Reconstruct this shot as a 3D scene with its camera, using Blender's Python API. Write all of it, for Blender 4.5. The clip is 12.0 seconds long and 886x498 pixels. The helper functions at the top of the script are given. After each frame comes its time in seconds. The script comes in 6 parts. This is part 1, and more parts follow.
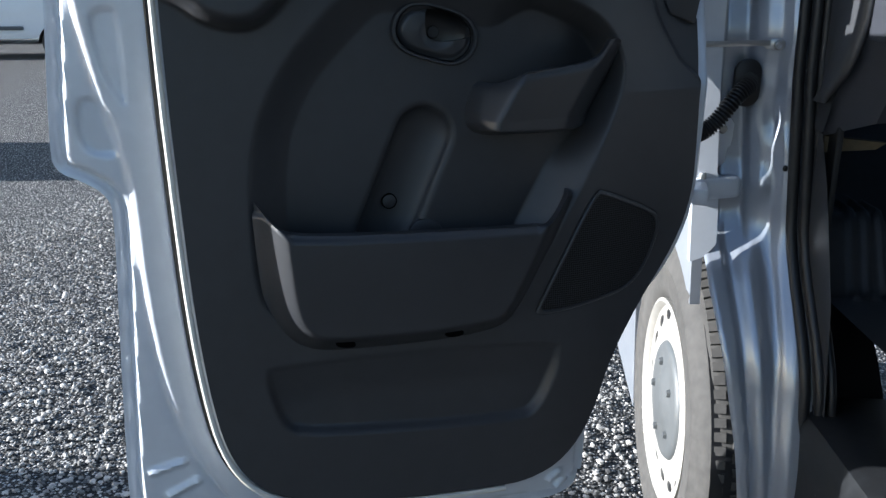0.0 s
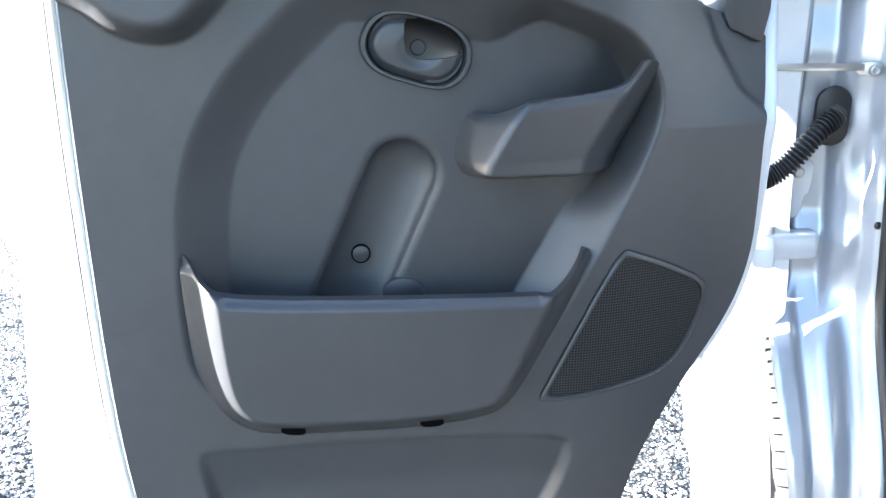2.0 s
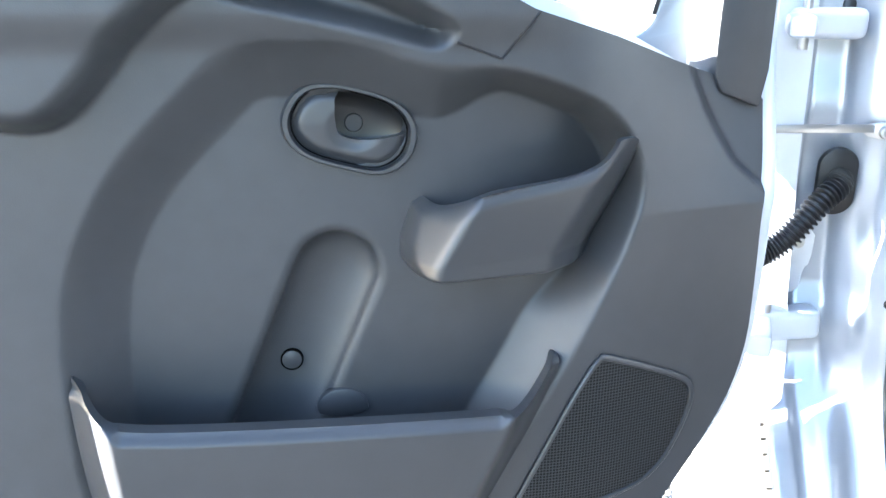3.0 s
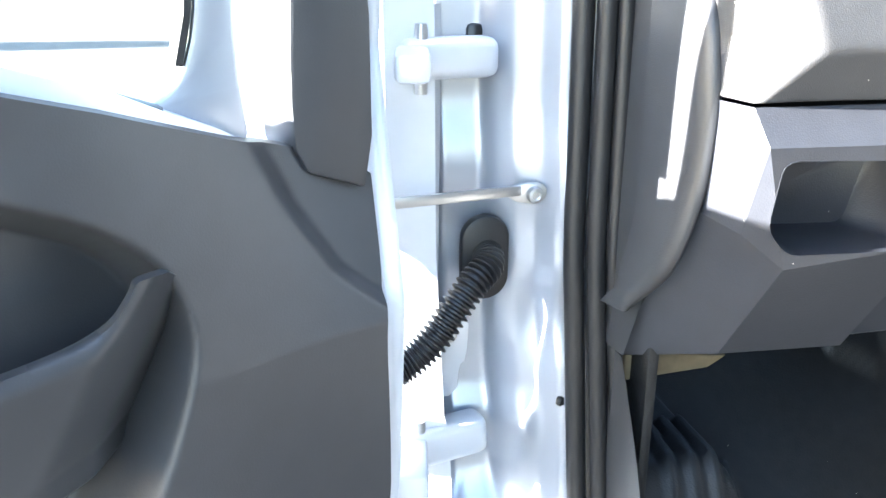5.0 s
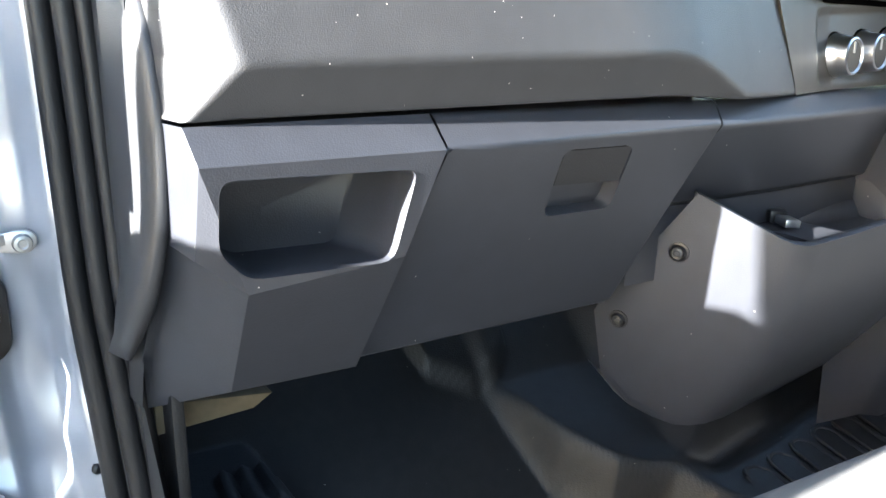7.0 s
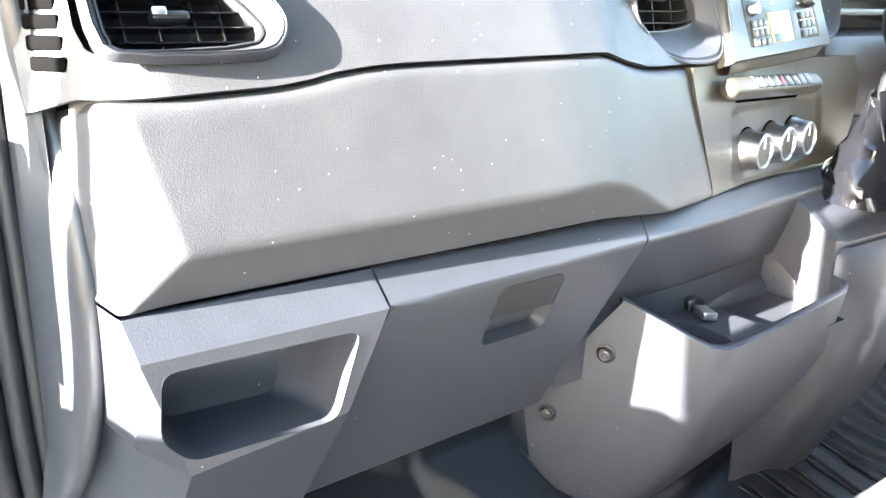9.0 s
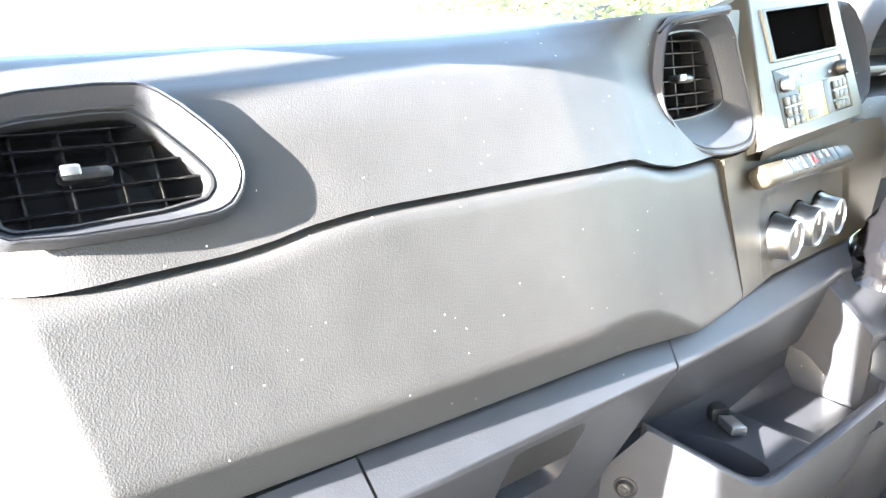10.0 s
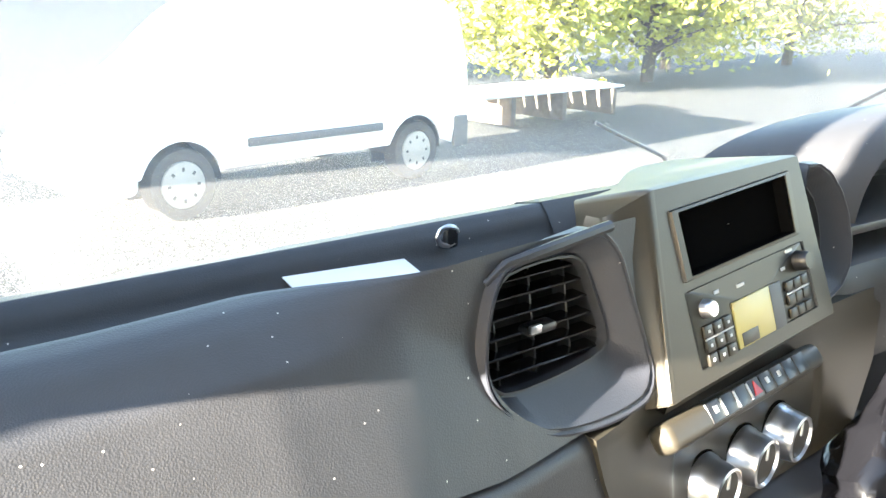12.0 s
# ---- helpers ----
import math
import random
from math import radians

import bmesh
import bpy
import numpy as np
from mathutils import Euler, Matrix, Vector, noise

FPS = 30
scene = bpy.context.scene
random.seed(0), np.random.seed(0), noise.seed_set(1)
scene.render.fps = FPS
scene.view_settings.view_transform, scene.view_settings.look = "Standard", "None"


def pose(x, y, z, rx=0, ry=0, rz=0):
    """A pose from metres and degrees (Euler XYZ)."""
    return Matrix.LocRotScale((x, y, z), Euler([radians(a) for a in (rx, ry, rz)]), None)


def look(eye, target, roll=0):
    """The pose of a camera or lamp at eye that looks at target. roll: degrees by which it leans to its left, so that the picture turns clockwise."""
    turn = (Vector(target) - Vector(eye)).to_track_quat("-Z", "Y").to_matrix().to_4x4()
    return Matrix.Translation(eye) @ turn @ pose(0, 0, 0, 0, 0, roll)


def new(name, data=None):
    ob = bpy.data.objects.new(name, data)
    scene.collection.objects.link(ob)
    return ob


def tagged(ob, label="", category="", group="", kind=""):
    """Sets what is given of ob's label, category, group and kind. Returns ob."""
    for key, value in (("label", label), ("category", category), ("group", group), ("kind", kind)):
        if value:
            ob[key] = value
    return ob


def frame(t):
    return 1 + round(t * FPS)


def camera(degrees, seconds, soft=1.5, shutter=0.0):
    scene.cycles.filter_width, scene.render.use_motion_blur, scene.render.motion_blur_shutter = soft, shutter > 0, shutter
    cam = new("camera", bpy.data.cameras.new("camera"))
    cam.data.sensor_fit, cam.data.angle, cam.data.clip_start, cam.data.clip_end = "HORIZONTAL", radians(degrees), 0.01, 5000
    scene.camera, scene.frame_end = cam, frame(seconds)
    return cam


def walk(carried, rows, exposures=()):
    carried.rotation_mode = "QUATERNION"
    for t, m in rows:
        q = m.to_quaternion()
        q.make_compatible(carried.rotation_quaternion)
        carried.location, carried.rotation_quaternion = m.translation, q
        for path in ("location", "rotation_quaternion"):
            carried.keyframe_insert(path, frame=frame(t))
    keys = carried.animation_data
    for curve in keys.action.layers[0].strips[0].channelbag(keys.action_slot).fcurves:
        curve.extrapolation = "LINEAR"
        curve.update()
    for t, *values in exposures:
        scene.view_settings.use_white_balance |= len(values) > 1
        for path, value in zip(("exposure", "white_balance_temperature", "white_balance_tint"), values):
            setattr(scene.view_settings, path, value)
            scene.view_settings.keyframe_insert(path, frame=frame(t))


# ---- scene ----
cam = camera(54.9, 12.0)
PATH = [
    (0, (0.028, -0.007, 1.33), (-0.075, 1.9, 0.738), 0.1),
    (0.5, (0.079, 0.161, 1.33), (-0.104, 2.063, 0.741), 0.3),
    (1, (0.1, 0.222, 1.306), (-0.169, 2.118, 0.729), 0.5),
    (1.5, (0.119, 0.238, 1.309), (-0.179, 2.127, 0.721), 0.8),
    (2, (0.146, 0.28, 1.333), (-0.168, 2.165, 0.743), 0.8),
    (2.5, (0.157, 0.373, 1.377), (-0.185, 2.245, 0.76), 0.7),
    (4.3, (0.146, 0.715, 1.458), (0.300, 2.612, 0.825), 1.0),
    (4.5, (0.177, 0.75, 1.464), (0.38, 2.63, 0.812), 1.1),
    (5, (0.281, 0.822, 1.432), (0.694, 2.673, 0.799), 0.7),
    (5.5, (0.353, 0.835, 1.403), (1.09, 2.608, 0.843), 1.4),
    (6, (0.416, 0.81, 1.401), (1.331, 2.512, 0.886), 1.3),
    (6.5, (0.458, 0.793, 1.405), (1.417, 2.472, 0.894), 0.4),
    (7, (0.486, 0.78, 1.403), (1.462, 2.452, 0.902), -0.1),
    (7.2, (0.494, 0.773, 1.396), (1.495, 2.436, 0.914), -0.3),
    (8.8, (0.474, 0.795, 1.511), (1.611, 2.351, 0.977), 0.4),
    (9, (0.48, 0.826, 1.535), (1.637, 2.364, 0.989), 0.7),
    (9.5, (0.534, 0.89, 1.578), (1.711, 2.406, 1.017), 0.7),
    (10, (0.56, 0.966, 1.607), (1.771, 2.461, 1.062), 0.5),
    (10.5, (0.618, 1.049, 1.652), (1.831, 2.54, 1.102), 0.4),
    (11, (0.69, 1.095, 1.69), (1.881, 2.597, 1.117), 0.6),
    (11.5, (0.786, 1.068, 1.734), (1.922, 2.6, 1.13), 0.5),
    (12, (0.87, 1.056, 1.749), (1.976, 2.621, 1.18), 1.1),
]
EXPOSURES = [(0, 1.78, 5600, 10), (0.5, 2.80, 5700, 10), (1.0, 3.70, 5800, 10), (1.5, 4.20, 5850, 10), (2.5, 4.85, 5850, 10), (4.3, 5.12, 5950, 10), (5.0, 4.90, 6050, 10), (5.5, 4.12, 6250, 10), (6.0, 3.70, 6050, 10), (6.5, 3.75, 6050, 10), (7.2, 4.55, 6050, 10), (8.8, 5.35, 6200, 10), (9.5, 5.42, 6350, 10), (10.5, 5.20, 6500, 10), (11.5, 4.70, 6550, 10), (12, 4.28, 6600, 10)]
walk(cam, [(t, look(eye, target, roll)) for t, eye, target, roll in PATH], EXPOSURES)

# ---- light ----
SUN_EL, SUN_AZ = 15.0, 5.5  # height, and turn from the vehicle's left towards its rear
to_sun = Vector((-math.cos(radians(SUN_EL)) * math.cos(radians(SUN_AZ)), -math.cos(radians(SUN_EL)) * math.sin(radians(SUN_AZ)), math.sin(radians(SUN_EL))))
world = bpy.data.worlds.new("sky")
scene.world = world
world.use_nodes = True
wn = world.node_tree
sky = wn.nodes.new("ShaderNodeTexSky")
sky.sky_type, sky.sun_disc = "NISHITA", False
sky.sun_elevation, sky.sun_rotation = radians(SUN_EL), math.atan2(to_sun.x, to_sun.y)
wn.links.new(sky.outputs[0], wn.nodes["Background"].inputs[0])
wn.nodes["Background"].inputs[1].default_value = 0.068
sun_data = bpy.data.lights.new("sun", "SUN")
sun_data.energy, sun_data.angle, sun_data.color = 5.0, radians(0.5), (1.0, 0.94, 0.84)
sun = new("sun", sun_data)
sun.matrix_world = Matrix.Translation((-6, -2, 8)) @ to_sun.to_track_quat("Z", "Y").to_matrix().to_4x4()


# ---- materials ----
def mat(name, color, rough=0.5, metal=0.0, vary=0.12, grain=0.0, scale=40.0, bump=0.0, bump_scale=300.0, specks=0.0, coat=0.0):
    """A surface with two scales of variation: broad stains and fine grain, in object space."""
    m = bpy.data.materials.new(name)
    m.use_nodes = True
    t = m.node_tree
    b = t.nodes["Principled BSDF"]
    b.inputs["Roughness"].default_value, b.inputs["Metallic"].default_value = rough, metal
    b.inputs["Coat Weight"].default_value = coat
    co = t.nodes.new("ShaderNodeTexCoord")
    n1, n2 = t.nodes.new("ShaderNodeTexNoise"), t.nodes.new("ShaderNodeTexNoise")
    n1.inputs["Scale"].default_value, n1.inputs["Detail"].default_value = 5.0, 4.0
    n2.inputs["Scale"].default_value, n2.inputs["Detail"].default_value = scale, 3.0
    for n in (n1, n2):
        t.links.new(co.outputs["Object"], n.inputs["Vector"])
    add = t.nodes.new("ShaderNodeMath")
    add.operation = "MULTIPLY_ADD"
    add.inputs[1].default_value = 0.5
    t.links.new(n1.outputs[0], add.inputs[0])
    half = t.nodes.new("ShaderNodeMath")
    half.operation, half.inputs[1].default_value = "MULTIPLY", 0.5
    t.links.new(n2.outputs[0], half.inputs[0])
    t.links.new(half.outputs[0], add.inputs[2])
    ramp = t.nodes.new("ShaderNodeValToRGB")
    e = ramp.color_ramp.elements
    e[0].position, e[1].position = 0.3, 0.7
    e[0].color = (*[c * (1 - vary) for c in color], 1)
    e[1].color = (*[min(1, c * (1 + vary)) for c in color], 1)
    t.links.new(add.outputs[0], ramp.inputs[0])
    last = ramp.outputs[0]
    if specks:
        v = t.nodes.new("ShaderNodeTexVoronoi")
        v.inputs["Scale"].default_value = 120.0
        t.links.new(co.outputs["Object"], v.inputs["Vector"])
        lt = t.nodes.new("ShaderNodeMath")
        lt.operation, lt.inputs[1].default_value = "LESS_THAN", 0.07
        t.links.new(v.outputs["Distance"], lt.inputs[0])
        sp = t.nodes.new("ShaderNodeSeparateColor")
        t.links.new(v.outputs["Color"], sp.inputs[0])
        few = t.nodes.new("ShaderNodeMath")
        few.operation, few.inputs[1].default_value = "GREATER_THAN", 1.0 - specks
        t.links.new(sp.outputs[0], few.inputs[0])
        both = t.nodes.new("ShaderNodeMath")
        both.operation = "MULTIPLY"
        t.links.new(lt.outputs[0], both.inputs[0])
        t.links.new(few.outputs[0], both.inputs[1])
        mix = t.nodes.new("ShaderNodeMix")
        mix.data_type = "RGBA"
        mix.inputs["B"].default_value = (0.50, 0.47, 0.42, 1)
        t.links.new(both.outputs[0], mix.inputs["Factor"])
        t.links.new(last, mix.inputs["A"])
        last = mix.outputs["Result"]
    t.links.new(last, b.inputs["Base Color"])
    if grain:
        mr = t.nodes.new("ShaderNodeMapRange")
        mr.inputs["To Min"].default_value, mr.inputs["To Max"].default_value = max(0.05, rough - grain), min(1, rough + grain)
        t.links.new(n1.outputs[0], mr.inputs["Value"])
        t.links.new(mr.outputs[0], b.inputs["Roughness"])
    if bump:
        v = t.nodes.new("ShaderNodeTexVoronoi")
        v.inputs["Scale"].default_value = bump_scale
        t.links.new(co.outputs["Object"], v.inputs["Vector"])
        bp = t.nodes.new("ShaderNodeBump")
        bp.inputs["Strength"].default_value, bp.inputs["Distance"].default_value = bump, 0.0006
        t.links.new(v.outputs["Distance"], bp.inputs["Height"])
        t.links.new(bp.outputs[0], b.inputs["Normal"])
    return m


TRIM = mat("charcoal trim plastic", (0.033, 0.034, 0.037), 0.46, vary=0.10, grain=0.08, bump=0.12, bump_scale=750)
TRIM_SMOOTH = mat("smooth charcoal plastic", (0.031, 0.032, 0.035), 0.40, vary=0.08, grain=0.06, bump=0.05, bump_scale=750)
DASH = mat("leather-grained dash plastic", (0.040, 0.040, 0.042), 0.44, vary=0.12, grain=0.07, bump=0.26, bump_scale=900, specks=0.26)
DASH_LOW = mat("lower dash plastic", (0.030, 0.032, 0.039), 0.43, vary=0.12, grain=0.08, bump=0.18, bump_scale=650, specks=0.03)
BEZEL = mat("grey-brown console plastic", (0.036, 0.031, 0.022), 0.40, vary=0.06, grain=0.04, bump=0.06, bump_scale=800)
BLACK = mat("black plastic", (0.012, 0.012, 0.013), 0.35, vary=0.15)
GLOSS_BLACK = mat("glossy black plastic", (0.005, 0.005, 0.006), 0.15, vary=0.1)
RUBBER = mat("black rubber seal", (0.012, 0.012, 0.013), 0.45, vary=0.2, bump=0.2, bump_scale=500)
SILVER = mat("silver metallic paint", (0.36, 0.385, 0.43), 0.32, metal=0.5, vary=0.04, coat=0.4)
SILVER_IN = mat("silver paint on inner steel", (0.60, 0.63, 0.68), 0.36, metal=0.25, vary=0.05, grain=0.06)
CARPET = mat("black moulded floor rubber", (0.0085, 0.0092, 0.0104), 0.55, vary=0.5, grain=0.15, scale=55.0, bump=0.40, bump_scale=420, specks=0.03)
CARPET.node_tree.nodes["Principled BSDF"].inputs["Specular IOR Level"].default_value = 0.38
CHROME = mat("chrome", (0.72, 0.72, 0.73), 0.30, metal=1.0, vary=0.05)
STEEL = mat("zinc-plated steel", (0.50, 0.50, 0.50), 0.35, metal=0.9, vary=0.12)
TYRE = mat("dusty tyre rubber", (0.050, 0.047, 0.043), 0.85, vary=0.35, grain=0.1, bump=0.3, bump_scale=120)
RIM = mat("white-grey steel rim paint", (0.33, 0.315, 0.285), 0.45, metal=0.1, vary=0.12)
CAP = mat("grey hub cap", (0.075, 0.080, 0.082), 0.5, vary=0.1)
WHITE = mat("white paint", (0.78, 0.78, 0.78), 0.3, vary=0.03, coat=0.3)
DARK_CAR = mat("dark car paint", (0.02, 0.022, 0.03), 0.2, vary=0.1, coat=0.6)
GREY_BUMPER = mat("grey bumper plastic", (0.10, 0.10, 0.10), 0.6, vary=0.1)
SEAL_PALE = mat("pale foam seal", (0.62, 0.60, 0.54), 0.7, vary=0.08)
PAPER = mat("white paper", (0.80, 0.79, 0.76), 0.8, vary=0.03)
BEIGE = mat("beige insulation felt", (0.105, 0.082, 0.048), 0.9, vary=0.25, scale=90)
FABRIC = mat("pale pillar cloth", (0.42, 0.42, 0.38), 0.85, vary=0.06, bump=0.3, bump_scale=700)
SEAT_CLOTH = mat("grey seat cloth", (0.15, 0.15, 0.147), 0.9, vary=0.08, grain=0.1, bump=0.3, bump_scale=700)
AMBER = mat("amber display", (0.42, 0.36, 0.13), 0.25, vary=0.05)
RED = mat("red plastic", (0.45, 0.02, 0.02), 0.4, vary=0.05)
RADIO_BLACK = mat("black-brown radio plastic", (0.024, 0.021, 0.015), 0.38, vary=0.08)
LENS = mat("black display lens", (0.003, 0.003, 0.003), 0.35, vary=0.1)
LENS.node_tree.nodes["Principled BSDF"].inputs["Specular IOR Level"].default_value = 0.0
PALE_MARK = mat("pale print", (0.55, 0.55, 0.53), 0.5, vary=0.03)


def glass_mat(name, tint, haze=0.0):
    """A thin pane: clear, with a mirror gloss that grows at grazing angles."""
    m = bpy.data.materials.new(name)
    m.use_nodes = True
    t = m.node_tree
    t.nodes.remove(t.nodes["Principled BSDF"])
    clear, gloss, mix, fr = (t.nodes.new("ShaderNodeBsdf" + k) for k in ("Transparent", "Glossy")), None, t.nodes.new("ShaderNodeMixShader"), t.nodes.new("ShaderNodeLayerWeight")
    fr.inputs["Blend"].default_value = 0.5
    power, ease = t.nodes.new("ShaderNodeMath"), t.nodes.new("ShaderNodeMath")
    power.operation, power.inputs[1].default_value = "POWER", 5.0
    ease.operation, ease.inputs[1].default_value, ease.inputs[2].default_value = "MULTIPLY_ADD", 0.7, 0.03
    clear, gloss = clear
    clear.inputs["Color"].default_value = (*tint, 1)
    gloss.inputs["Roughness"].default_value = 0.02
    t.links.new(fr.outputs["Facing"], power.inputs[0])
    t.links.new(power.outputs[0], ease.inputs[0])
    t.links.new(ease.outputs[0], mix.inputs[0])
    t.links.new(clear.outputs[0], mix.inputs[1])
    t.links.new(gloss.outputs[0], mix.inputs[2])
    # pale translucent film, added to lay a veil of glare over the view outside
    film, coat = t.nodes.new("ShaderNodeBsdfTranslucent"), t.nodes.new("ShaderNodeMixShader")
    film.inputs["Color"].default_value = (0.8, 0.8, 0.78, 1)
    haze_noise = t.nodes.new("ShaderNodeTexNoise")
    haze_noise.inputs["Scale"].default_value = 3.0
    level = t.nodes.new("ShaderNodeMath")
    level.operation, level.inputs[1].default_value = "MULTIPLY", 2.0 * haze
    t.links.new(haze_noise.outputs[0], level.inputs[0])
    t.links.new(level.outputs[0], coat.inputs[0])
    t.links.new(mix.outputs[0], coat.inputs[1])
    t.links.new(film.outputs[0], coat.inputs[2])
    t.links.new(coat.outputs[0], t.nodes["Material Output"].inputs["Surface"])
    return m


SCREEN_GLASS = glass_mat("hazed windscreen glass", (0.94, 0.97, 0.96), 0.090)
GLASS = glass_mat("clear glass", (0.94, 0.97, 0.96))
DARK_GLASS = mat("dark glass", (0.02, 0.02, 0.022), 0.06, vary=0.05)


def asphalt():
    m = mat("coarse asphalt", (0.075, 0.073, 0.070), 0.75, vary=0.35, scale=9.0)
    t = m.node_tree
    b = t.nodes["Principled BSDF"]
    co = next(n for n in t.nodes if n.type == "TEX_COORD")
    v = t.nodes.new("ShaderNodeTexVoronoi")
    v.inputs["Scale"].default_value = 95.0
    t.links.new(co.outputs["Object"], v.inputs["Vector"])
    ramp = t.nodes.new("ShaderNodeValToRGB")
    e = ramp.color_ramp.elements
    e[0].position, e[0].color = 0.25, (0.02, 0.02, 0.021, 1)
    e[1].position, e[1].color = 0.85, (0.85, 0.82, 0.78, 1)
    sp = t.nodes.new("ShaderNodeSeparateColor")
    t.links.new(v.outputs["Color"], sp.inputs[0])
    t.links.new(sp.outputs[0], ramp.inputs[0])
    mix = t.nodes.new("ShaderNodeMix")
    mix.data_type, mix.blend_type = "RGBA", "MIX"
    mix.inputs["Factor"].default_value = 0.8
    src = b.inputs["Base Color"].links[0].from_socket
    t.links.new(src, mix.inputs["A"])
    t.links.new(ramp.outputs[0], mix.inputs["B"])
    # chip colour falls to near black towards the gaps between chips
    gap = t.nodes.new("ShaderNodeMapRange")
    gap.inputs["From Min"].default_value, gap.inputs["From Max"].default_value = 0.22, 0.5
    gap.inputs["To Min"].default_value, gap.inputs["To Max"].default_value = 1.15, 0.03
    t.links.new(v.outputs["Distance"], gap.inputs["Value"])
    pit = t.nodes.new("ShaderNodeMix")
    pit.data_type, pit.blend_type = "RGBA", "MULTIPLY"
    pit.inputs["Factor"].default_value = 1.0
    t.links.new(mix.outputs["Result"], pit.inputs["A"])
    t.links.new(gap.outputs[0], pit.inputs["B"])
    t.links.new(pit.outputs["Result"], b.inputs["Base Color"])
    bp = t.nodes.new("ShaderNodeBump")
    bp.invert = True
    bp.inputs["Strength"].default_value, bp.inputs["Distance"].default_value = 1.0, 0.018
    t.links.new(v.outputs["Distance"], bp.inputs["Height"])
    t.links.new(bp.outputs[0], b.inputs["Normal"])
    return m


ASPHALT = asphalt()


# ---- building helpers ----
def finish(bm, name, material, angle=38.0):
    """A mesh from a bmesh, shaded smooth with edges sharper than the angle kept crisp."""
    bmesh.ops.recalc_face_normals(bm, faces=bm.faces)
    for f in bm.faces:
        f.smooth = True
    for e in bm.edges:
        if len(e.link_faces) == 2 and e.calc_face_angle(0) > radians(angle):
            e.smooth = False
    me = bpy.data.meshes.new(name)
    bm.to_mesh(me)
    bm.free()
    me.materials.append(material)
    return me


def thing(name, at, label, category, group="", kind=""):
    ob = new(name)
    ob.empty_display_size = 0.05
    ob.matrix_world = Matrix.Translation(at)
    return tagged(ob, label, category, group, kind)


def part(name, bm, material, parent, label="", angle=38.0):
    """One mesh, in world places, under a thing or a part."""
    ob = new(name, finish(bm, name, material, angle))
    ob.parent = parent
    base = parent.matrix_world if parent.type == "EMPTY" else Matrix()
    top = parent
    while top.parent:
        top = top.parent
    ob.matrix_parent_inverse = top.matrix_basis.inverted() if parent is top and top.type == "EMPTY" else Matrix()
    return tagged(ob, label)


def solo(name, bm, material, label, category, group="", kind="", angle=38.0):
    return tagged(new(name, finish(bm, name, material, angle)), label, category, group, kind)


def soft(pts, rounds=2, closed=True):
    """Corner cutting."""
    p = np.array(pts, float)
    for _ in range(rounds):
        q = np.roll(p, -1, 0) if closed else p[1:]
        a = p if closed else p[:-1]
        n = np.empty((2 * len(q), p.shape[1]))
        n[0::2], n[1::2] = 0.75 * a + 0.25 * q, 0.25 * a + 0.75 * q
        p = n if closed else np.vstack([p[:1], n, p[-1:]])
    return p


def seg_dist(poly, pts, closed=True):
    """Distance from points to a line of segments, and the nearest places."""
    a = np.asarray(poly, float)
    b = np.roll(a, -1, 0) if closed else a[1:]
    a = a if closed else a[:-1]
    best, near = np.full(len(pts), 1e9), np.array(pts, float)
    for p, q in zip(a, b):
        d = q - p
        k = np.clip(((pts - p) @ d) / max(d @ d, 1e-12), 0, 1)
        foot = p + k[:, None] * d
        r = np.hypot(*(pts - foot).T)
        hit = r < best
        best[hit], near[hit] = r[hit], foot[hit]
    return best, near


def inside(poly, pts):
    a = np.asarray(poly, float)
    b = np.roll(a, -1, 0)
    odd = np.zeros(len(pts), bool)
    for p, q in zip(a, b):
        if p[1] == q[1]:
            continue
        cross = ((p[1] > pts[:, 1]) != (q[1] > pts[:, 1])) & (pts[:, 0] < (q[0] - p[0]) * (pts[:, 1] - p[1]) / (q[1] - p[1]) + p[0])
        odd ^= cross
    return odd


def sd(poly, pts):
    """Signed distance to a closed outline, negative inside."""
    d, _ = seg_dist(poly, pts)
    return np.where(inside(poly, pts), -d, d)


def eased(d, width, power=2.0):
    """From 0 at an edge to 1 at the width, with a small fillet at the edge."""
    d = np.sqrt(np.clip(d, 0, 1) ** 2 + 0.005 ** 2) - 0.005
    return 1 - (1 - np.clip(d / width, 0, 1)) ** power


def step(a, b, x):
    k = np.clip((x - a) / (b - a), 0, 1)
    return k * k * (3 - 2 * k)


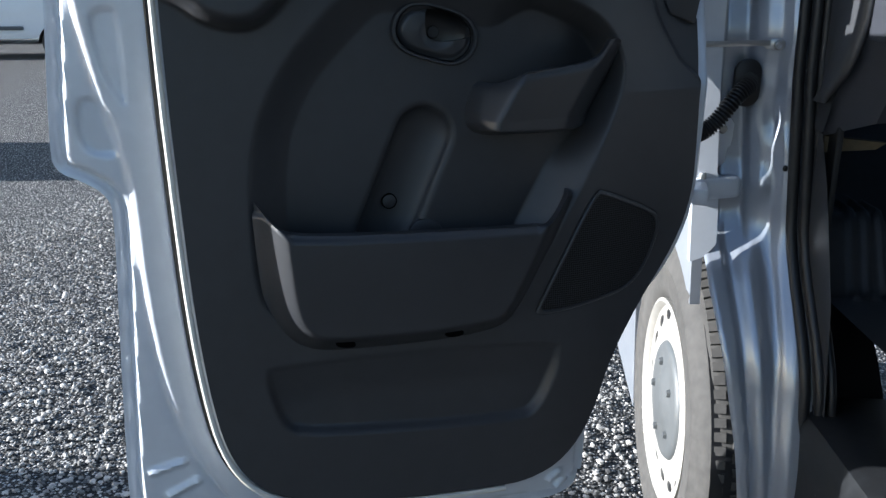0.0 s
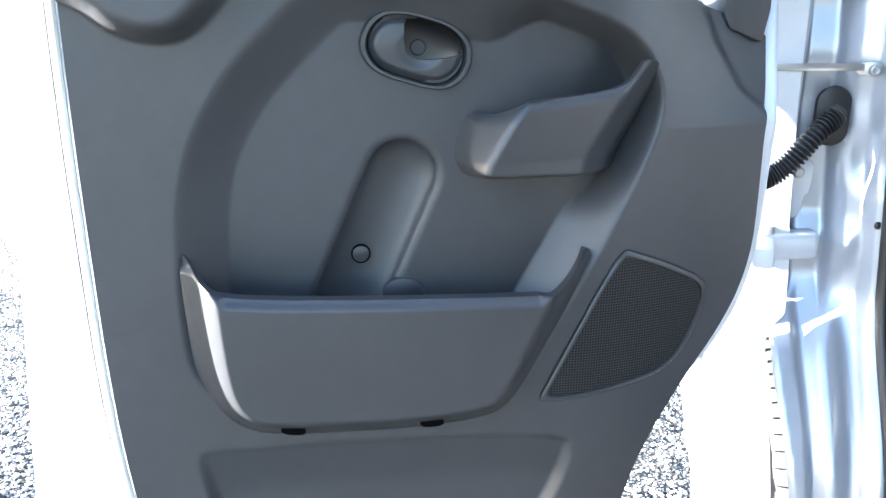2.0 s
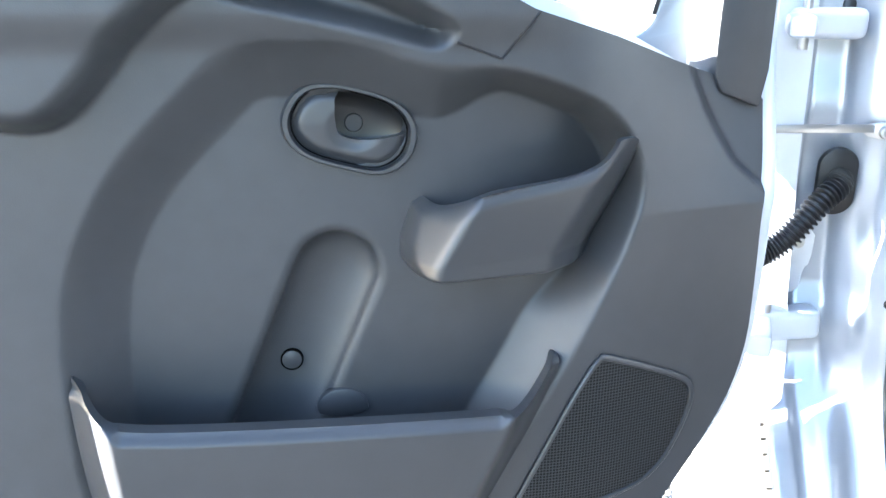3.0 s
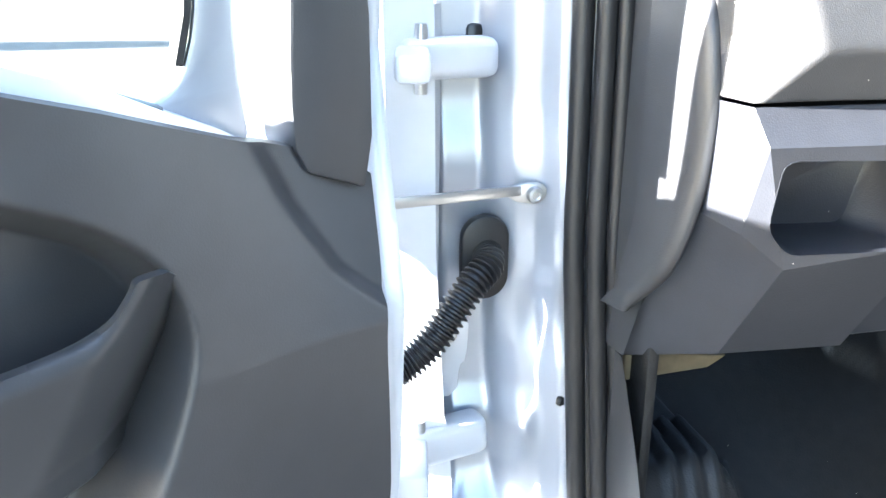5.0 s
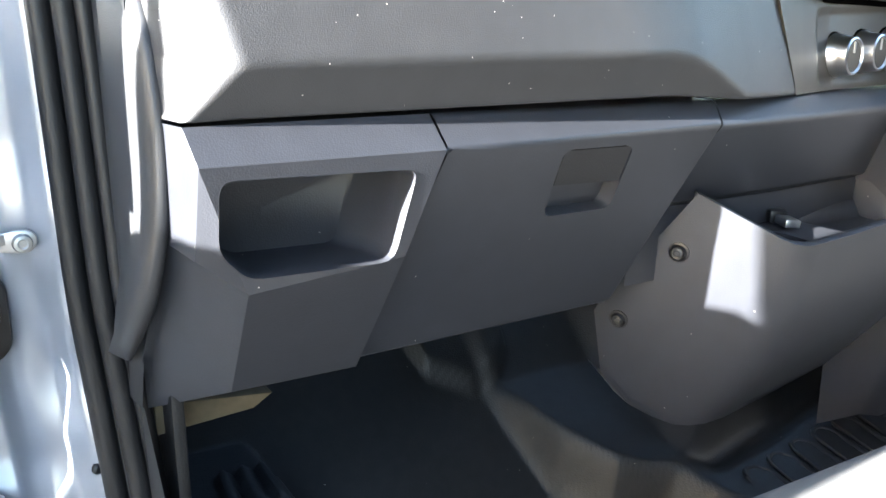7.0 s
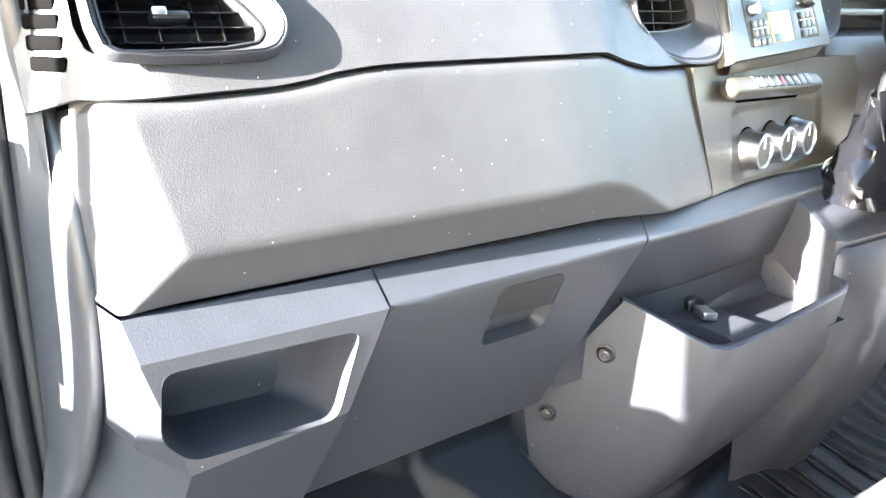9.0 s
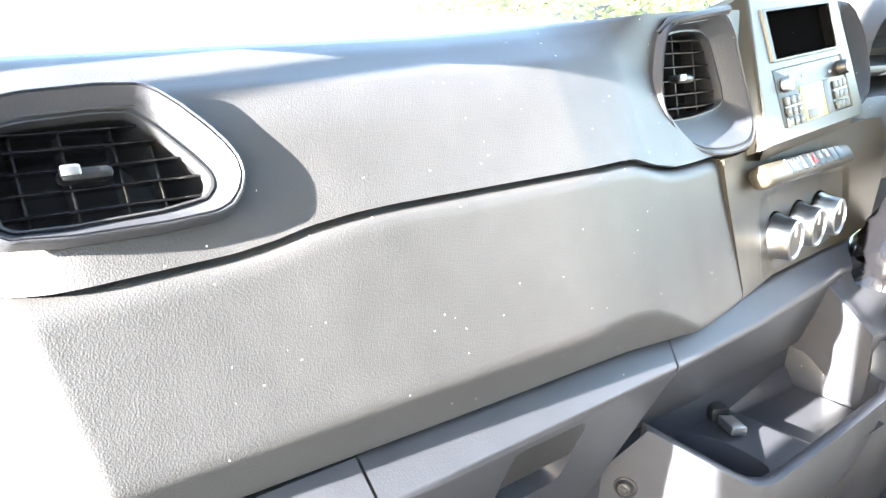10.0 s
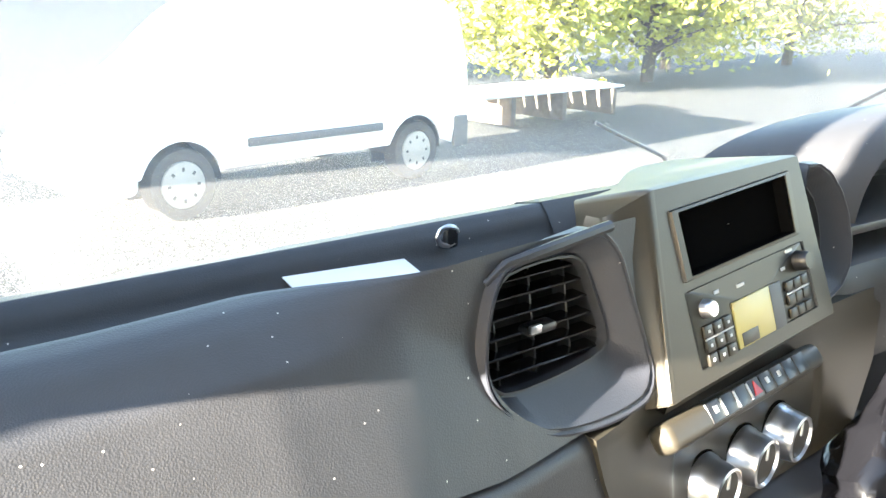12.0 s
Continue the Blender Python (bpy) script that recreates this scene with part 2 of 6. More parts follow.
def sheet(outline, cell, surf, back=(0, 0, 0), holes=()):
    """A moulded panel: a fine grid cut to an outline (and holes), each point placed by surf(points), with a rim turned back by a vector."""
    o = np.asarray(outline, float)
    lo, hi = o.min(0), o.max(0)
    n = np.maximum(np.ceil((hi - lo) / cell).astype(int), 2)
    us, vs = np.linspace(lo[0], hi[0], n[0] + 1), np.linspace(lo[1], hi[1], n[1] + 1)
    uu, vv = np.meshgrid(us, vs, indexing="ij")
    pts = np.stack([uu.ravel(), vv.ravel()], 1)
    cu, cv = np.meshgrid((us[:-1] + us[1:]) / 2, (vs[:-1] + vs[1:]) / 2, indexing="ij")
    mid = np.stack([cu.ravel(), cv.ravel()], 1)
    keep = inside(o, mid)
    for h in holes:
        keep &= ~inside(h, mid)
    idx = np.arange(len(pts)).reshape(n[0] + 1, n[1] + 1)
    quads = np.stack([idx[:-1, :-1].ravel(), idx[1:, :-1].ravel(), idx[1:, 1:].ravel(), idx[:-1, 1:].ravel()], 1)[keep]
    count = {}
    for q in quads.tolist():
        for k in range(4):
            e = (q[k], q[(k + 1) % 4])
            key = (min(e), max(e))
            count[key] = None if key in count else e
    rim = [e for e in count.values() if e]
    edge = sorted({v for e in rim for v in e})
    best, near = seg_dist(o, pts[edge])
    for h in holes:
        b2, n2 = seg_dist(h, pts[edge])
        hit = b2 < best
        best[hit], near[hit] = b2[hit], n2[hit]
    pts[edge] = near
    used = np.unique(quads)
    remap = np.full(len(pts), -1)
    remap[used] = np.arange(len(used))
    place = np.asarray(surf(pts[used]), float)
    bm = bmesh.new()
    vert = [bm.verts.new(p) for p in place.tolist()]
    for q in quads.tolist():
        bm.faces.new([vert[remap[k]] for k in q])
    if any(back):
        rear = {v: bm.verts.new(place[remap[v]] + np.array(back)) for v in edge}
        for a, b in rim:
            bm.faces.new([vert[remap[b]], vert[remap[a]], rear[a], rear[b]])
    return bm


def loft(rows, closed=False, caps=False):
    """A skin over rows of points, each row with the same count."""
    bm = bmesh.new()
    grid = [[bm.verts.new(p) for p in row] for row in rows]
    for a, b in zip(grid, grid[1:]):
        m = len(a)
        for k in range(m if closed else m - 1):
            bm.faces.new([a[k], a[(k + 1) % m], b[(k + 1) % m], b[k]])
    if caps and closed:
        bm.faces.new(grid[0][::-1])
        bm.faces.new(grid[-1])
    return bm


def prism(poly, depth, m=Matrix(), bevel=0.0, seg=2):
    """A flat outline in local x, y made thick along local z (from 0 to depth), with rounded edges."""
    bm = bmesh.new()
    low = [bm.verts.new((p[0], p[1], 0)) for p in poly]
    top = [bm.verts.new((p[0], p[1], depth)) for p in poly]
    bm.faces.new(low[::-1])
    bm.faces.new(top)
    for k in range(len(poly)):
        j = (k + 1) % len(poly)
        bm.faces.new([low[k], low[j], top[j], top[k]])
    if bevel:
        bmesh.ops.recalc_face_normals(bm, faces=bm.faces)
        rim = [e for e in bm.edges if e.calc_face_angle(0) > 0.7]
        bmesh.ops.bevel(bm, geom=rim, offset=bevel, segments=seg, profile=0.5, affect="EDGES", clamp_overlap=True)
    bmesh.ops.transform(bm, matrix=m, verts=bm.verts)
    return bm


def rbox(sx, sy, sz, m=Matrix(), bevel=0.003, seg=2):
    """A box with rounded edges, centred on its own middle."""
    bm = bmesh.new()
    bmesh.ops.create_cube(bm, size=1.0)
    bmesh.ops.scale(bm, vec=(sx, sy, sz), verts=bm.verts)
    if bevel:
        bmesh.ops.bevel(bm, geom=bm.edges[:], offset=bevel, segments=seg, profile=0.5, affect="EDGES", clamp_overlap=True)
    bmesh.ops.transform(bm, matrix=m, verts=bm.verts)
    return bm


def joined(*some):
    out = bmesh.new()
    for bm in some:
        me = bpy.data.meshes.new("tmp")
        bm.to_mesh(me)
        bm.free()
        out.from_mesh(me)
        bpy.data.meshes.remove(me)
    return out


def tube(path, radius, seg=10, caps=True, flat=1.0):
    """A round bar along a path; radius is a number or one for each point."""
    p = [Vector(q) for q in path]
    rs = radius if hasattr(radius, "__len__") else [radius] * len(p)
    rows, side = [], None
    for k, q in enumerate(p):
        d = (p[min(k + 1, len(p) - 1)] - p[max(k - 1, 0)]).normalized()
        if side is None:
            side = d.orthogonal().normalized()
        side = (side - d * side.dot(d)).normalized()
        up = d.cross(side)
        rows.append([q + rs[k] * (side * math.cos(a) + up * flat * math.sin(a)) for a in (2 * math.pi * j / seg for j in range(seg))])
    return loft(rows, True, caps)


def lathe(profile, seg=32, m=Matrix()):
    """A turned shape: (radius, height) round local z."""
    bm = loft([[(r * math.cos(a), r * math.sin(a), h) for a in (2 * math.pi * j / seg for j in range(seg))] for r, h in profile], True)
    bmesh.ops.remove_doubles(bm, verts=bm.verts, dist=1e-5)
    bmesh.ops.transform(bm, matrix=m, verts=bm.verts)
    return bm


def rounded(pts, radius, steps=4, hold=True):
    """An open line of points with its corners rounded; a holding point on each side keeps the spans between them flat."""
    p = [np.array(q, float) for q in pts]
    rs = radius if hasattr(radius, "__len__") else [radius] * (len(p) - 2)
    out = [p[0]]
    for k in range(1, len(p) - 1):
        a, b = p[k - 1] - p[k], p[k + 1] - p[k]
        la, lb = np.linalg.norm(a), np.linalg.norm(b)
        da, db = min(rs[k - 1], 0.4 * la), min(rs[k - 1], 0.4 * lb)
        a, b = a / max(la, 1e-9), b / max(lb, 1e-9)
        if hold:
            out.append(p[k] + a * 1.2 * da)
        for f in np.linspace(0, 1, steps + 1):
            out.append((1 - f) ** 2 * (p[k] + a * da) + 2 * f * (1 - f) * p[k] + f * f * (p[k] + b * db))
        if hold:
            out.append(p[k] + b * 1.2 * db)
    return np.array(out + [p[-1]])


def moulding(levels, radii, steps=4):
    """A skin over lines of points with the same count, rounded where it bends from line to line."""
    cols = [rounded([lv[j] for lv in levels], radii, steps) for j in range(len(levels[0]))]
    return loft([[c[k] for c in cols] for k in range(len(cols[0]))])


def facets(verts, faces, bevel=0.005, seg=3, least=10.0):
    """Flat faces over corner points, with every bend between them rounded."""
    bm = bmesh.new()
    vs = [bm.verts.new(tuple(v)) for v in verts]
    for f in faces:
        bm.faces.new([vs[k] for k in f])
    bmesh.ops.recalc_face_normals(bm, faces=bm.faces)
    bends = [e for e in bm.edges if len(e.link_faces) == 2 and e.calc_face_angle(0) > radians(least)]
    bmesh.ops.bevel(bm, geom=bends, offset=bevel, segments=seg, profile=0.5, affect="EDGES", clamp_overlap=True)
    return bm


def flat_shaded(ob):
    """Keeps broad flat faces flat next to rounded edges."""
    ob.modifiers.new("weighted", "WEIGHTED_NORMAL").keep_sharp = True
    return ob


def holed(outer, hole, n=8):
    """Corner points and faces of a flat panel with a hole; both outlines have the same number of corners, in the same order.
    Returns points, faces and the indices of the hole's points; the outer corners come first."""
    k = len(outer)
    o, h = [np.array(q, float) for q in outer], [np.array(q, float) for q in hole]
    loop = rounded([(h[-1] + h[0]) / 2] + h + [(h[-1] + h[0]) / 2], 0.011, 3, False)[:-1]
    per = len(loop)
    verts = list(o) + list(loop)
    # each hole point belongs to the nearest outer corner
    own = [int(np.argmin([np.linalg.norm(q - c) for c in h])) for q in loop]
    faces = []
    for j in range(per):
        a, b = j, (j + 1) % per
        if own[a] == own[b]:
            faces.append((own[a], k + b, k + a))
        else:
            faces.append((own[a], own[b], k + b, k + a))
    return verts, faces, [k + j for j in range(per)]



from mathutils import bvhtree

# ---- ground ----
g = bmesh.new()
bmesh.ops.create_grid(g, x_segments=200, y_segments=200, size=200)
for v in g.verts:
    far = max(0.0, v.co.length - 15) / 100
    v.co.z = 0.4 * far * noise.noise(v.co * 0.03) - 0.018 * min(6.5, max(0.0, v.co.y - 2.0))
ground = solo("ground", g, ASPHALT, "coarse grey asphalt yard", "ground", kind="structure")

# ---- the open door: u runs from the hinge to the rear edge, w towards the cab, z up ----
OPEN = radians(18)
DOOR_AT = Vector((0.47, 1.403, 0))
DM = Matrix(((-math.cos(OPEN), math.sin(OPEN), 0, DOOR_AT.x), (-math.sin(OPEN), -math.cos(OPEN), 0, DOOR_AT.y), (0, 0, 1, 0), (0, 0, 0, 1)))
DR, DT = np.array(DM.to_3x3()), np.array(DOOR_AT)
# local x = u, y = z, z = w, for flat outlines lying on the door
DFLAT = DM @ Matrix(((1, 0, 0, 0), (0, 0, 1, 0), (0, 1, 0, 0), (0, 0, 0, 1)))


def on_door(u, w, z):
    return np.stack([u, w, z], 1) @ DR.T + DT


def dpoint(u, w, z):
    return DM @ Vector((u, w, z))


def door_base(u, z):
    """The trim's own curve: it bends away towards the hinge."""
    return -(0.050 + 0.28 * np.clip(z - 1.17, 0, 0.2)) * step(0.34, 0.07, u)


RECESS = soft([(0.56, 1.352), (0.648, 1.35), (0.694, 1.306), (0.759, 1.24), (0.801, 1.165), (0.819, 1.099), (0.825, 1.0), (0.82, 0.88), (0.78, 0.84), (0.46, 0.83), (0.40, 0.86), (0.315, 1.008), (0.274, 1.089), (0.247, 1.154), (0.236, 1.198), (0.243, 1.235), (0.268, 1.272), (0.311, 1.301), (0.39, 1.328), (0.46, 1.326), (0.52, 1.345)])
ARMREST = soft([(1.0, 1.33), (0.935, 1.315), (0.90, 1.303), (0.868, 1.276), (0.823, 1.265), (0.785, 1.273), (0.745, 1.313), (0.719, 1.35), (0.66, 1.395), (0.56, 1.43), (0.56, 1.6), (1.0, 1.6)])
PULL = soft([(0.437, 1.360), (0.443, 1.346), (0.463, 1.337), (0.489, 1.343), (0.55, 1.358), (0.66, 1.384), (0.70, 1.408), (0.66, 1.436), (0.56, 1.415), (0.509, 1.398), (0.465, 1.380)], 2)
CHANNEL = [(0.66, 0.86), (0.555, 1.113)]
TRAY = soft([(0.82, 0.77), (0.797, 0.671), (0.755, 0.648), (0.402, 0.628), (0.362, 0.648), (0.330, 0.73), (0.335, 0.785), (0.80, 0.785)])
FRONT_CREASE = np.array([(0.19, 1.318), (0.165, 1.268), (0.13, 1.215), (0.085, 1.178)])
SPEAKER = soft([(0.286, 1.019), (0.262, 1.013), (0.168, 0.973), (0.152, 0.956), (0.152, 0.930), (0.176, 0.874), (0.204, 0.848), (0.239, 0.838), (0.362, 0.821), (0.378, 0.825), (0.374, 0.836)])


def trim_w(u, z):
    p = np.stack([u, z], 1)
    w = door_base(u, z)
    d = -sd(RECESS, p)
    wide = 0.054 - 0.030 * step(0.46, 0.38, u) * step(1.05, 1.13, z)
    w -= (0.042 + 0.02 * step(0.42, 0.26, u)) * eased(d, wide, 1.15)
    w += 0.045 * eased(-sd(ARMREST, p), 0.024, 2.2)
    w += 0.012 * step(1.335, 1.375, z) * step(0.30, 0.40, u)
    w -= 0.034 * step(-0.002, 0.022, -sd(PULL, p))
    w -= 0.035 * step(1.0, 0.8, ((u - 0.538) / 0.056) ** 2 + ((z - 1.262) / 0.036) ** 2)
    c, _ = seg_dist(np.array(CHANNEL), p, closed=False)
    w -= 0.024 * np.sqrt(np.clip(1 - (c / 0.043) ** 2, 0, 1)) + 0.003 * step(0.052, 0.043, c)
    w -= 0.015 * step(0.0, 0.014, -sd(TRAY, p)) * step(0.80, 0.70, z)
    w -= 0.004 * step(0.004, -0.002, sd(SPEAKER, p))
    f = (u < 0.20) & (z > 1.16)
    side = np.where(f, np.interp(z, [1.178, 1.215, 1.268, 1.318], [0.085, 0.13, 0.165, 0.19]) - u, -1)
    w -= 0.014 * step(0.0, 0.02, side)
    return w


def trim_surf(p):
    return on_door(p[:, 0], trim_w(p[:, 0], p[:, 1]), p[:, 1])


REAR_EDGE = soft([(0.918, 1.50), (0.918, 1.217), (0.913, 1.03), (0.907, 0.87), (0.895, 0.74), (0.878, 0.645), (0.845, 0.582), (0.79, 0.545), (0.70, 0.525), (0.60, 0.516), (0.45, 0.512), (0.38, 0.515), (0.315, 0.548), (0.265, 0.618), (0.238, 0.711), (0.188, 0.80), (0.112, 0.905), (0.085, 0.99), (0.085, 1.08), (0.088, 1.175), (0.080, 1.19), (0.078, 1.277)], 2, closed=False)
BELT = np.array([(0.10, 1.292), (0.20, 1.322), (0.284, 1.351), (0.37, 1.376), (0.425, 1.402), (0.537, 1.434), (0.70, 1.465), (0.90, 1.495)])
TRIM_EDGE = np.vstack([REAR_EDGE, BELT])

door = thing("open_door", (0.40, 1.50, 0.44), "open silver van door with charcoal moulded trim", "door")
trim = part("trim_panel", sheet(TRIM_EDGE, 0.0026, trim_surf, tuple(-0.02 * DR[:, 1])), TRIM, door, "charcoal moulded plastic door card", angle=50)

seam = [dpoint(u, float(trim_w(np.array([u]), np.array([z]))[0]) + 0.0002, z) for u, z in [(0.442 - 0.0043 * k, 1.346 - 0.0015 * k) for k in range(11)] + [(0.399 - 0.0033 * k, 1.331 + 0.0043 * k) for k in range(1, 11)]]
part("insert_seam", tube(seam, 0.0014, 6), BLACK, door)

POCKET = soft([(0.818, 1.040), (0.803, 1.020), (0.787, 1.003), (0.765, 0.993), (0.70, 0.988), (0.589, 0.984), (0.40, 0.981), (0.372, 0.985), (0.352, 0.997), (0.335, 1.025), (0.322, 1.022), (0.345, 0.965), (0.377, 0.890), (0.395, 0.848), (0.419, 0.811), (0.453, 0.794), (0.55, 0.785), (0.70, 0.786), (0.752, 0.794), (0.790, 0.826), (0.808, 0.876), (0.815, 0.96)])
POCKET_SIDE = soft([(0.835, 1.10), (0.822, 1.04), (0.815, 0.96), (0.808, 0.876), (0.790, 0.826), (0.752, 0.794), (0.70, 0.786), (0.55, 0.785), (0.453, 0.794), (0.419, 0.811), (0.395, 0.848), (0.377, 0.890), (0.345, 0.965), (0.320, 1.03), (0.30, 1.08)], 2, closed=False)


def pocket_w(p):
    d, _ = seg_dist(POCKET_SIDE, p, closed=False)
    k = np.clip(d / 0.046, 0, 1)
    top = np.interp(p[:, 0], [0.34, 0.40, 0.589, 0.70, 0.765, 0.80], [1.025, 0.981, 0.984, 0.988, 0.993, 1.022]) - p[:, 1]
    return -0.006 + 0.052 * (0.5 * k + 0.5 * step(0, 1, k)) + 0.006 * step(0.82, 0.97, p[:, 1]) - 0.010 * step(0.010, 0.0, top)


part("door_pocket", sheet(POCKET, 0.0025, lambda p: on_door(p[:, 0], pocket_w(p), p[:, 1]), tuple(-0.016 * DR[:, 1])), TRIM_SMOOTH, door, "deep lower storage bin in the door", angle=50)
for u, z, turn in ((0.694, 0.818, 4), (0.525, 0.816, -6)):
    s = soft([(-0.017, -0.003), (-0.012, 0.005), (0.012, 0.006), (0.017, 0.0), (0.010, -0.006), (-0.010, -0.007)])
    w = float(pocket_w(np.array([[u, z]]))[0])
    part("drain_slot", prism(s * 0.95, 0.006, DFLAT @ pose(u, z, w - 0.002, 0, 0, turn)), LENS, door)
ledge = soft([(-0.03, 0), (-0.026, 0.02), (-0.012, 0.032), (0.012, 0.032), (0.026, 0.02), (0.03, 0)])
part("pocket_clip", prism(ledge, 0.012, DFLAT @ pose(0.553, 0.950, -0.050), 0.003), TRIM_SMOOTH, door)

GRIP = soft([(0.494, 1.150), (0.482, 1.191), (0.474, 1.1925), (0.456, 1.189), (0.438, 1.197), (0.418, 1.209), (0.400, 1.212), (0.324, 1.217), (0.294, 1.227), (0.280, 1.243), (0.275, 1.255), (0.243, 1.250), (0.240, 1.18), (0.258, 1.106), (0.30, 1.106), (0.456, 1.112), (0.480, 1.115), (0.492, 1.128)])


GRIP_TOP = soft([(0.51, 1.20), (0.474, 1.1925), (0.456, 1.189), (0.438, 1.197), (0.418, 1.209), (0.324, 1.217), (0.294, 1.227), (0.27, 1.26)], 2, closed=False)


def grip_surf(p):
    """A front face with a slanting edge, beyond which it falls back towards the panel; hollow towards the hinge."""
    q = p[:, 0] - np.interp(p[:, 1], [1.10, 1.139, 1.214, 1.26], [0.470, 0.462, 0.420, 0.395])
    w = sum(np.interp(q + o, [-0.24, -0.20, -0.175, -0.155, -0.12, -0.02, 0.0, 0.03, 0.06, 0.08], [-0.12, -0.085, -0.050, -0.020, 0.008, 0.034, 0.038, -0.004, -0.044, -0.08]) for o in np.linspace(-0.006, 0.006, 7)) / 7
    low = np.array([(0.470, 1.200), (0.486, 1.192), (0.497, 1.150), (0.495, 1.128), (0.482, 1.113), (0.456, 1.109), (0.25, 1.101)])
    d, _ = seg_dist(low, p, closed=False)
    top = GRIP_TOP
    e, _ = seg_dist(top, p, closed=False)
    return on_door(p[:, 0], w - 0.075 * np.clip(1 - d / 0.017, 0, 1) ** 1.6 - 0.006 * np.clip(1 - e / 0.012, 0, 1) ** 2, p[:, 1])


part("pull_grip", sheet(GRIP, 0.002, grip_surf, tuple(-0.010 * DR[:, 1])), TRIM_SMOOTH, door, "moulded pull-handle pocket", angle=60)

# inner door handle
RING = soft([(0.607, 1.269), (0.598, 1.292), (0.581, 1.306), (0.557, 1.307), (0.534, 1.303), (0.497, 1.292), (0.478, 1.276), (0.471, 1.256), (0.478, 1.232), (0.494, 1.219), (0.512, 1.214), (0.546, 1.222), (0.582, 1.233), (0.600, 1.248)])
RC = RING.mean(0)


def ring_rows(steps):
    return [[tuple(dpoint(q[0], w, q[1])) for q in RC + (RING - RC) * k] for k, w in steps]


handle = part("inner_handle", loft(ring_rows([(1.0, -0.046), (1.0, -0.036), (0.965, -0.0325), (0.90, -0.0325), (0.865, -0.037), (0.855, -0.060)]), True), TRIM_SMOOTH, door, "oval interior release handle")
part("handle_gap", loft(ring_rows([(0.872, -0.0345), (0.872, -0.040), (0.835, -0.040)]), True), LENS, handle)
part("handle_cup", loft(ring_rows([(0.86, -0.056), (0.70, -0.068), (0.3, -0.072), (0.01, -0.072)]), True), BLACK, handle, angle=60)


def lever_surf(p):
    k = (RING - RC) * 0.84 + RC
    d = -sd(k, p)
    dip = np.hypot(p[:, 0] - 0.533, (p[:, 1] - 1.262) * 1.2)
    w = -0.0375 - 0.006 * step(0.010, 0.0, d) + 0.003 * step(0.0, 0.04, d)
    return on_door(p[:, 0], w - 0.004 * step(0.03, 0.015, dip), p[:, 1])


LEVER = (RING - RC) * 0.84 + RC
SCOOP = soft([(0.553, 1.300), (0.553, 1.262), (0.546, 1.253), (0.528, 1.2495), (0.50, 1.252), (0.474, 1.258), (0.475, 1.276), (0.495, 1.287), (0.53, 1.297)], 1)
part("lever", sheet(LEVER, 0.0022, lever_surf, tuple(-0.012 * DR[:, 1]), [SCOOP]), TRIM_SMOOTH, handle)
part("screw_plug", lathe([(0.0, 0.002), (0.0085, 0.002), (0.0095, 0.0), (0.0095, -0.003)], 24, DFLAT @ pose(0.533, 1.262, -0.071)), TRIM_SMOOTH, handle)
for u, z, w in ((0.605, 1.0075, -0.0655), (0.553, 0.972, -0.048)):
    part("screw_plug", lathe([(0.0, 0.0015), (0.009, 0.0015), (0.0105, 0.0008), (0.0107, -0.002)], 24, DFLAT @ pose(u, z, w)), TRIM_SMOOTH, door)
    part("plug_gap", lathe([(0.0105, 0.0010), (0.0124, 0.0010), (0.0124, -0.003)], 24, DFLAT @ pose(u, z, w)), LENS, door)

# loudspeaker grille
GRILLE = mat("perforated black speaker grille", (0.020, 0.020, 0.021), 0.5, vary=0.1)
gt = GRILLE.node_tree
gco = next(n for n in gt.nodes if n.type == "TEX_COORD")
gv = gt.nodes.new("ShaderNodeTexVoronoi")
gv.voronoi_dimensions = "2D"
gv.inputs["Scale"].default_value, gv.inputs["Randomness"].default_value = 270.0, 0.0
along, apart, flat2 = gt.nodes.new("ShaderNodeVectorMath"), gt.nodes.new("ShaderNodeSeparateXYZ"), gt.nodes.new("ShaderNodeCombineXYZ")
along.operation = "DOT_PRODUCT"
along.inputs[1].default_value = (math.cos(OPEN), math.sin(OPEN), 0)
gt.links.new(gco.outputs["Object"], along.inputs[0])
gt.links.new(gco.outputs["Object"], apart.inputs[0])
gt.links.new(along.outputs["Value"], flat2.inputs[0])
gt.links.new(apart.outputs[2], flat2.inputs[1])
gt.links.new(flat2.outputs[0], gv.inputs["Vector"])
gb = gt.nodes.new("ShaderNodeBump")
gb.inputs["Strength"].default_value, gb.inputs["Distance"].default_value = 0.3, 0.001
gt.links.new(gv.outputs["Distance"], gb.inputs["Height"])
gt.links.new(gb.outputs[0], gt.nodes["Principled BSDF"].inputs["Normal"])
gm = gt.nodes.new("ShaderNodeMath")
gm.operation, gm.inputs[1].default_value = "GREATER_THAN", 0.38
gt.links.new(gv.outputs["Distance"], gm.inputs[0])
gx = gt.nodes.new("ShaderNodeMix")
gx.data_type = "RGBA"
gx.inputs["A"].default_value, gx.inputs["B"].default_value = (0.001, 0.001, 0.001, 1), (0.030, 0.030, 0.032, 1)
gt.links.new(gm.outputs[0], gx.inputs["Factor"])
gt.links.new(gx.outputs["Result"], gt.nodes["Principled BSDF"].inputs["Base Color"])
gt.nodes["Principled BSDF"].inputs["Specular IOR Level"].default_value = 0.2
SC = SPEAKER.mean(0)
inner = SC + (SPEAKER - SC) * 0.95
grille = part("speaker_grille", sheet(inner, 0.006, lambda p: on_door(p[:, 0], door_base(p[:, 0], p[:, 1]) + 0.0005, p[:, 1])), GRILLE, door, "perforated loudspeaker grille")
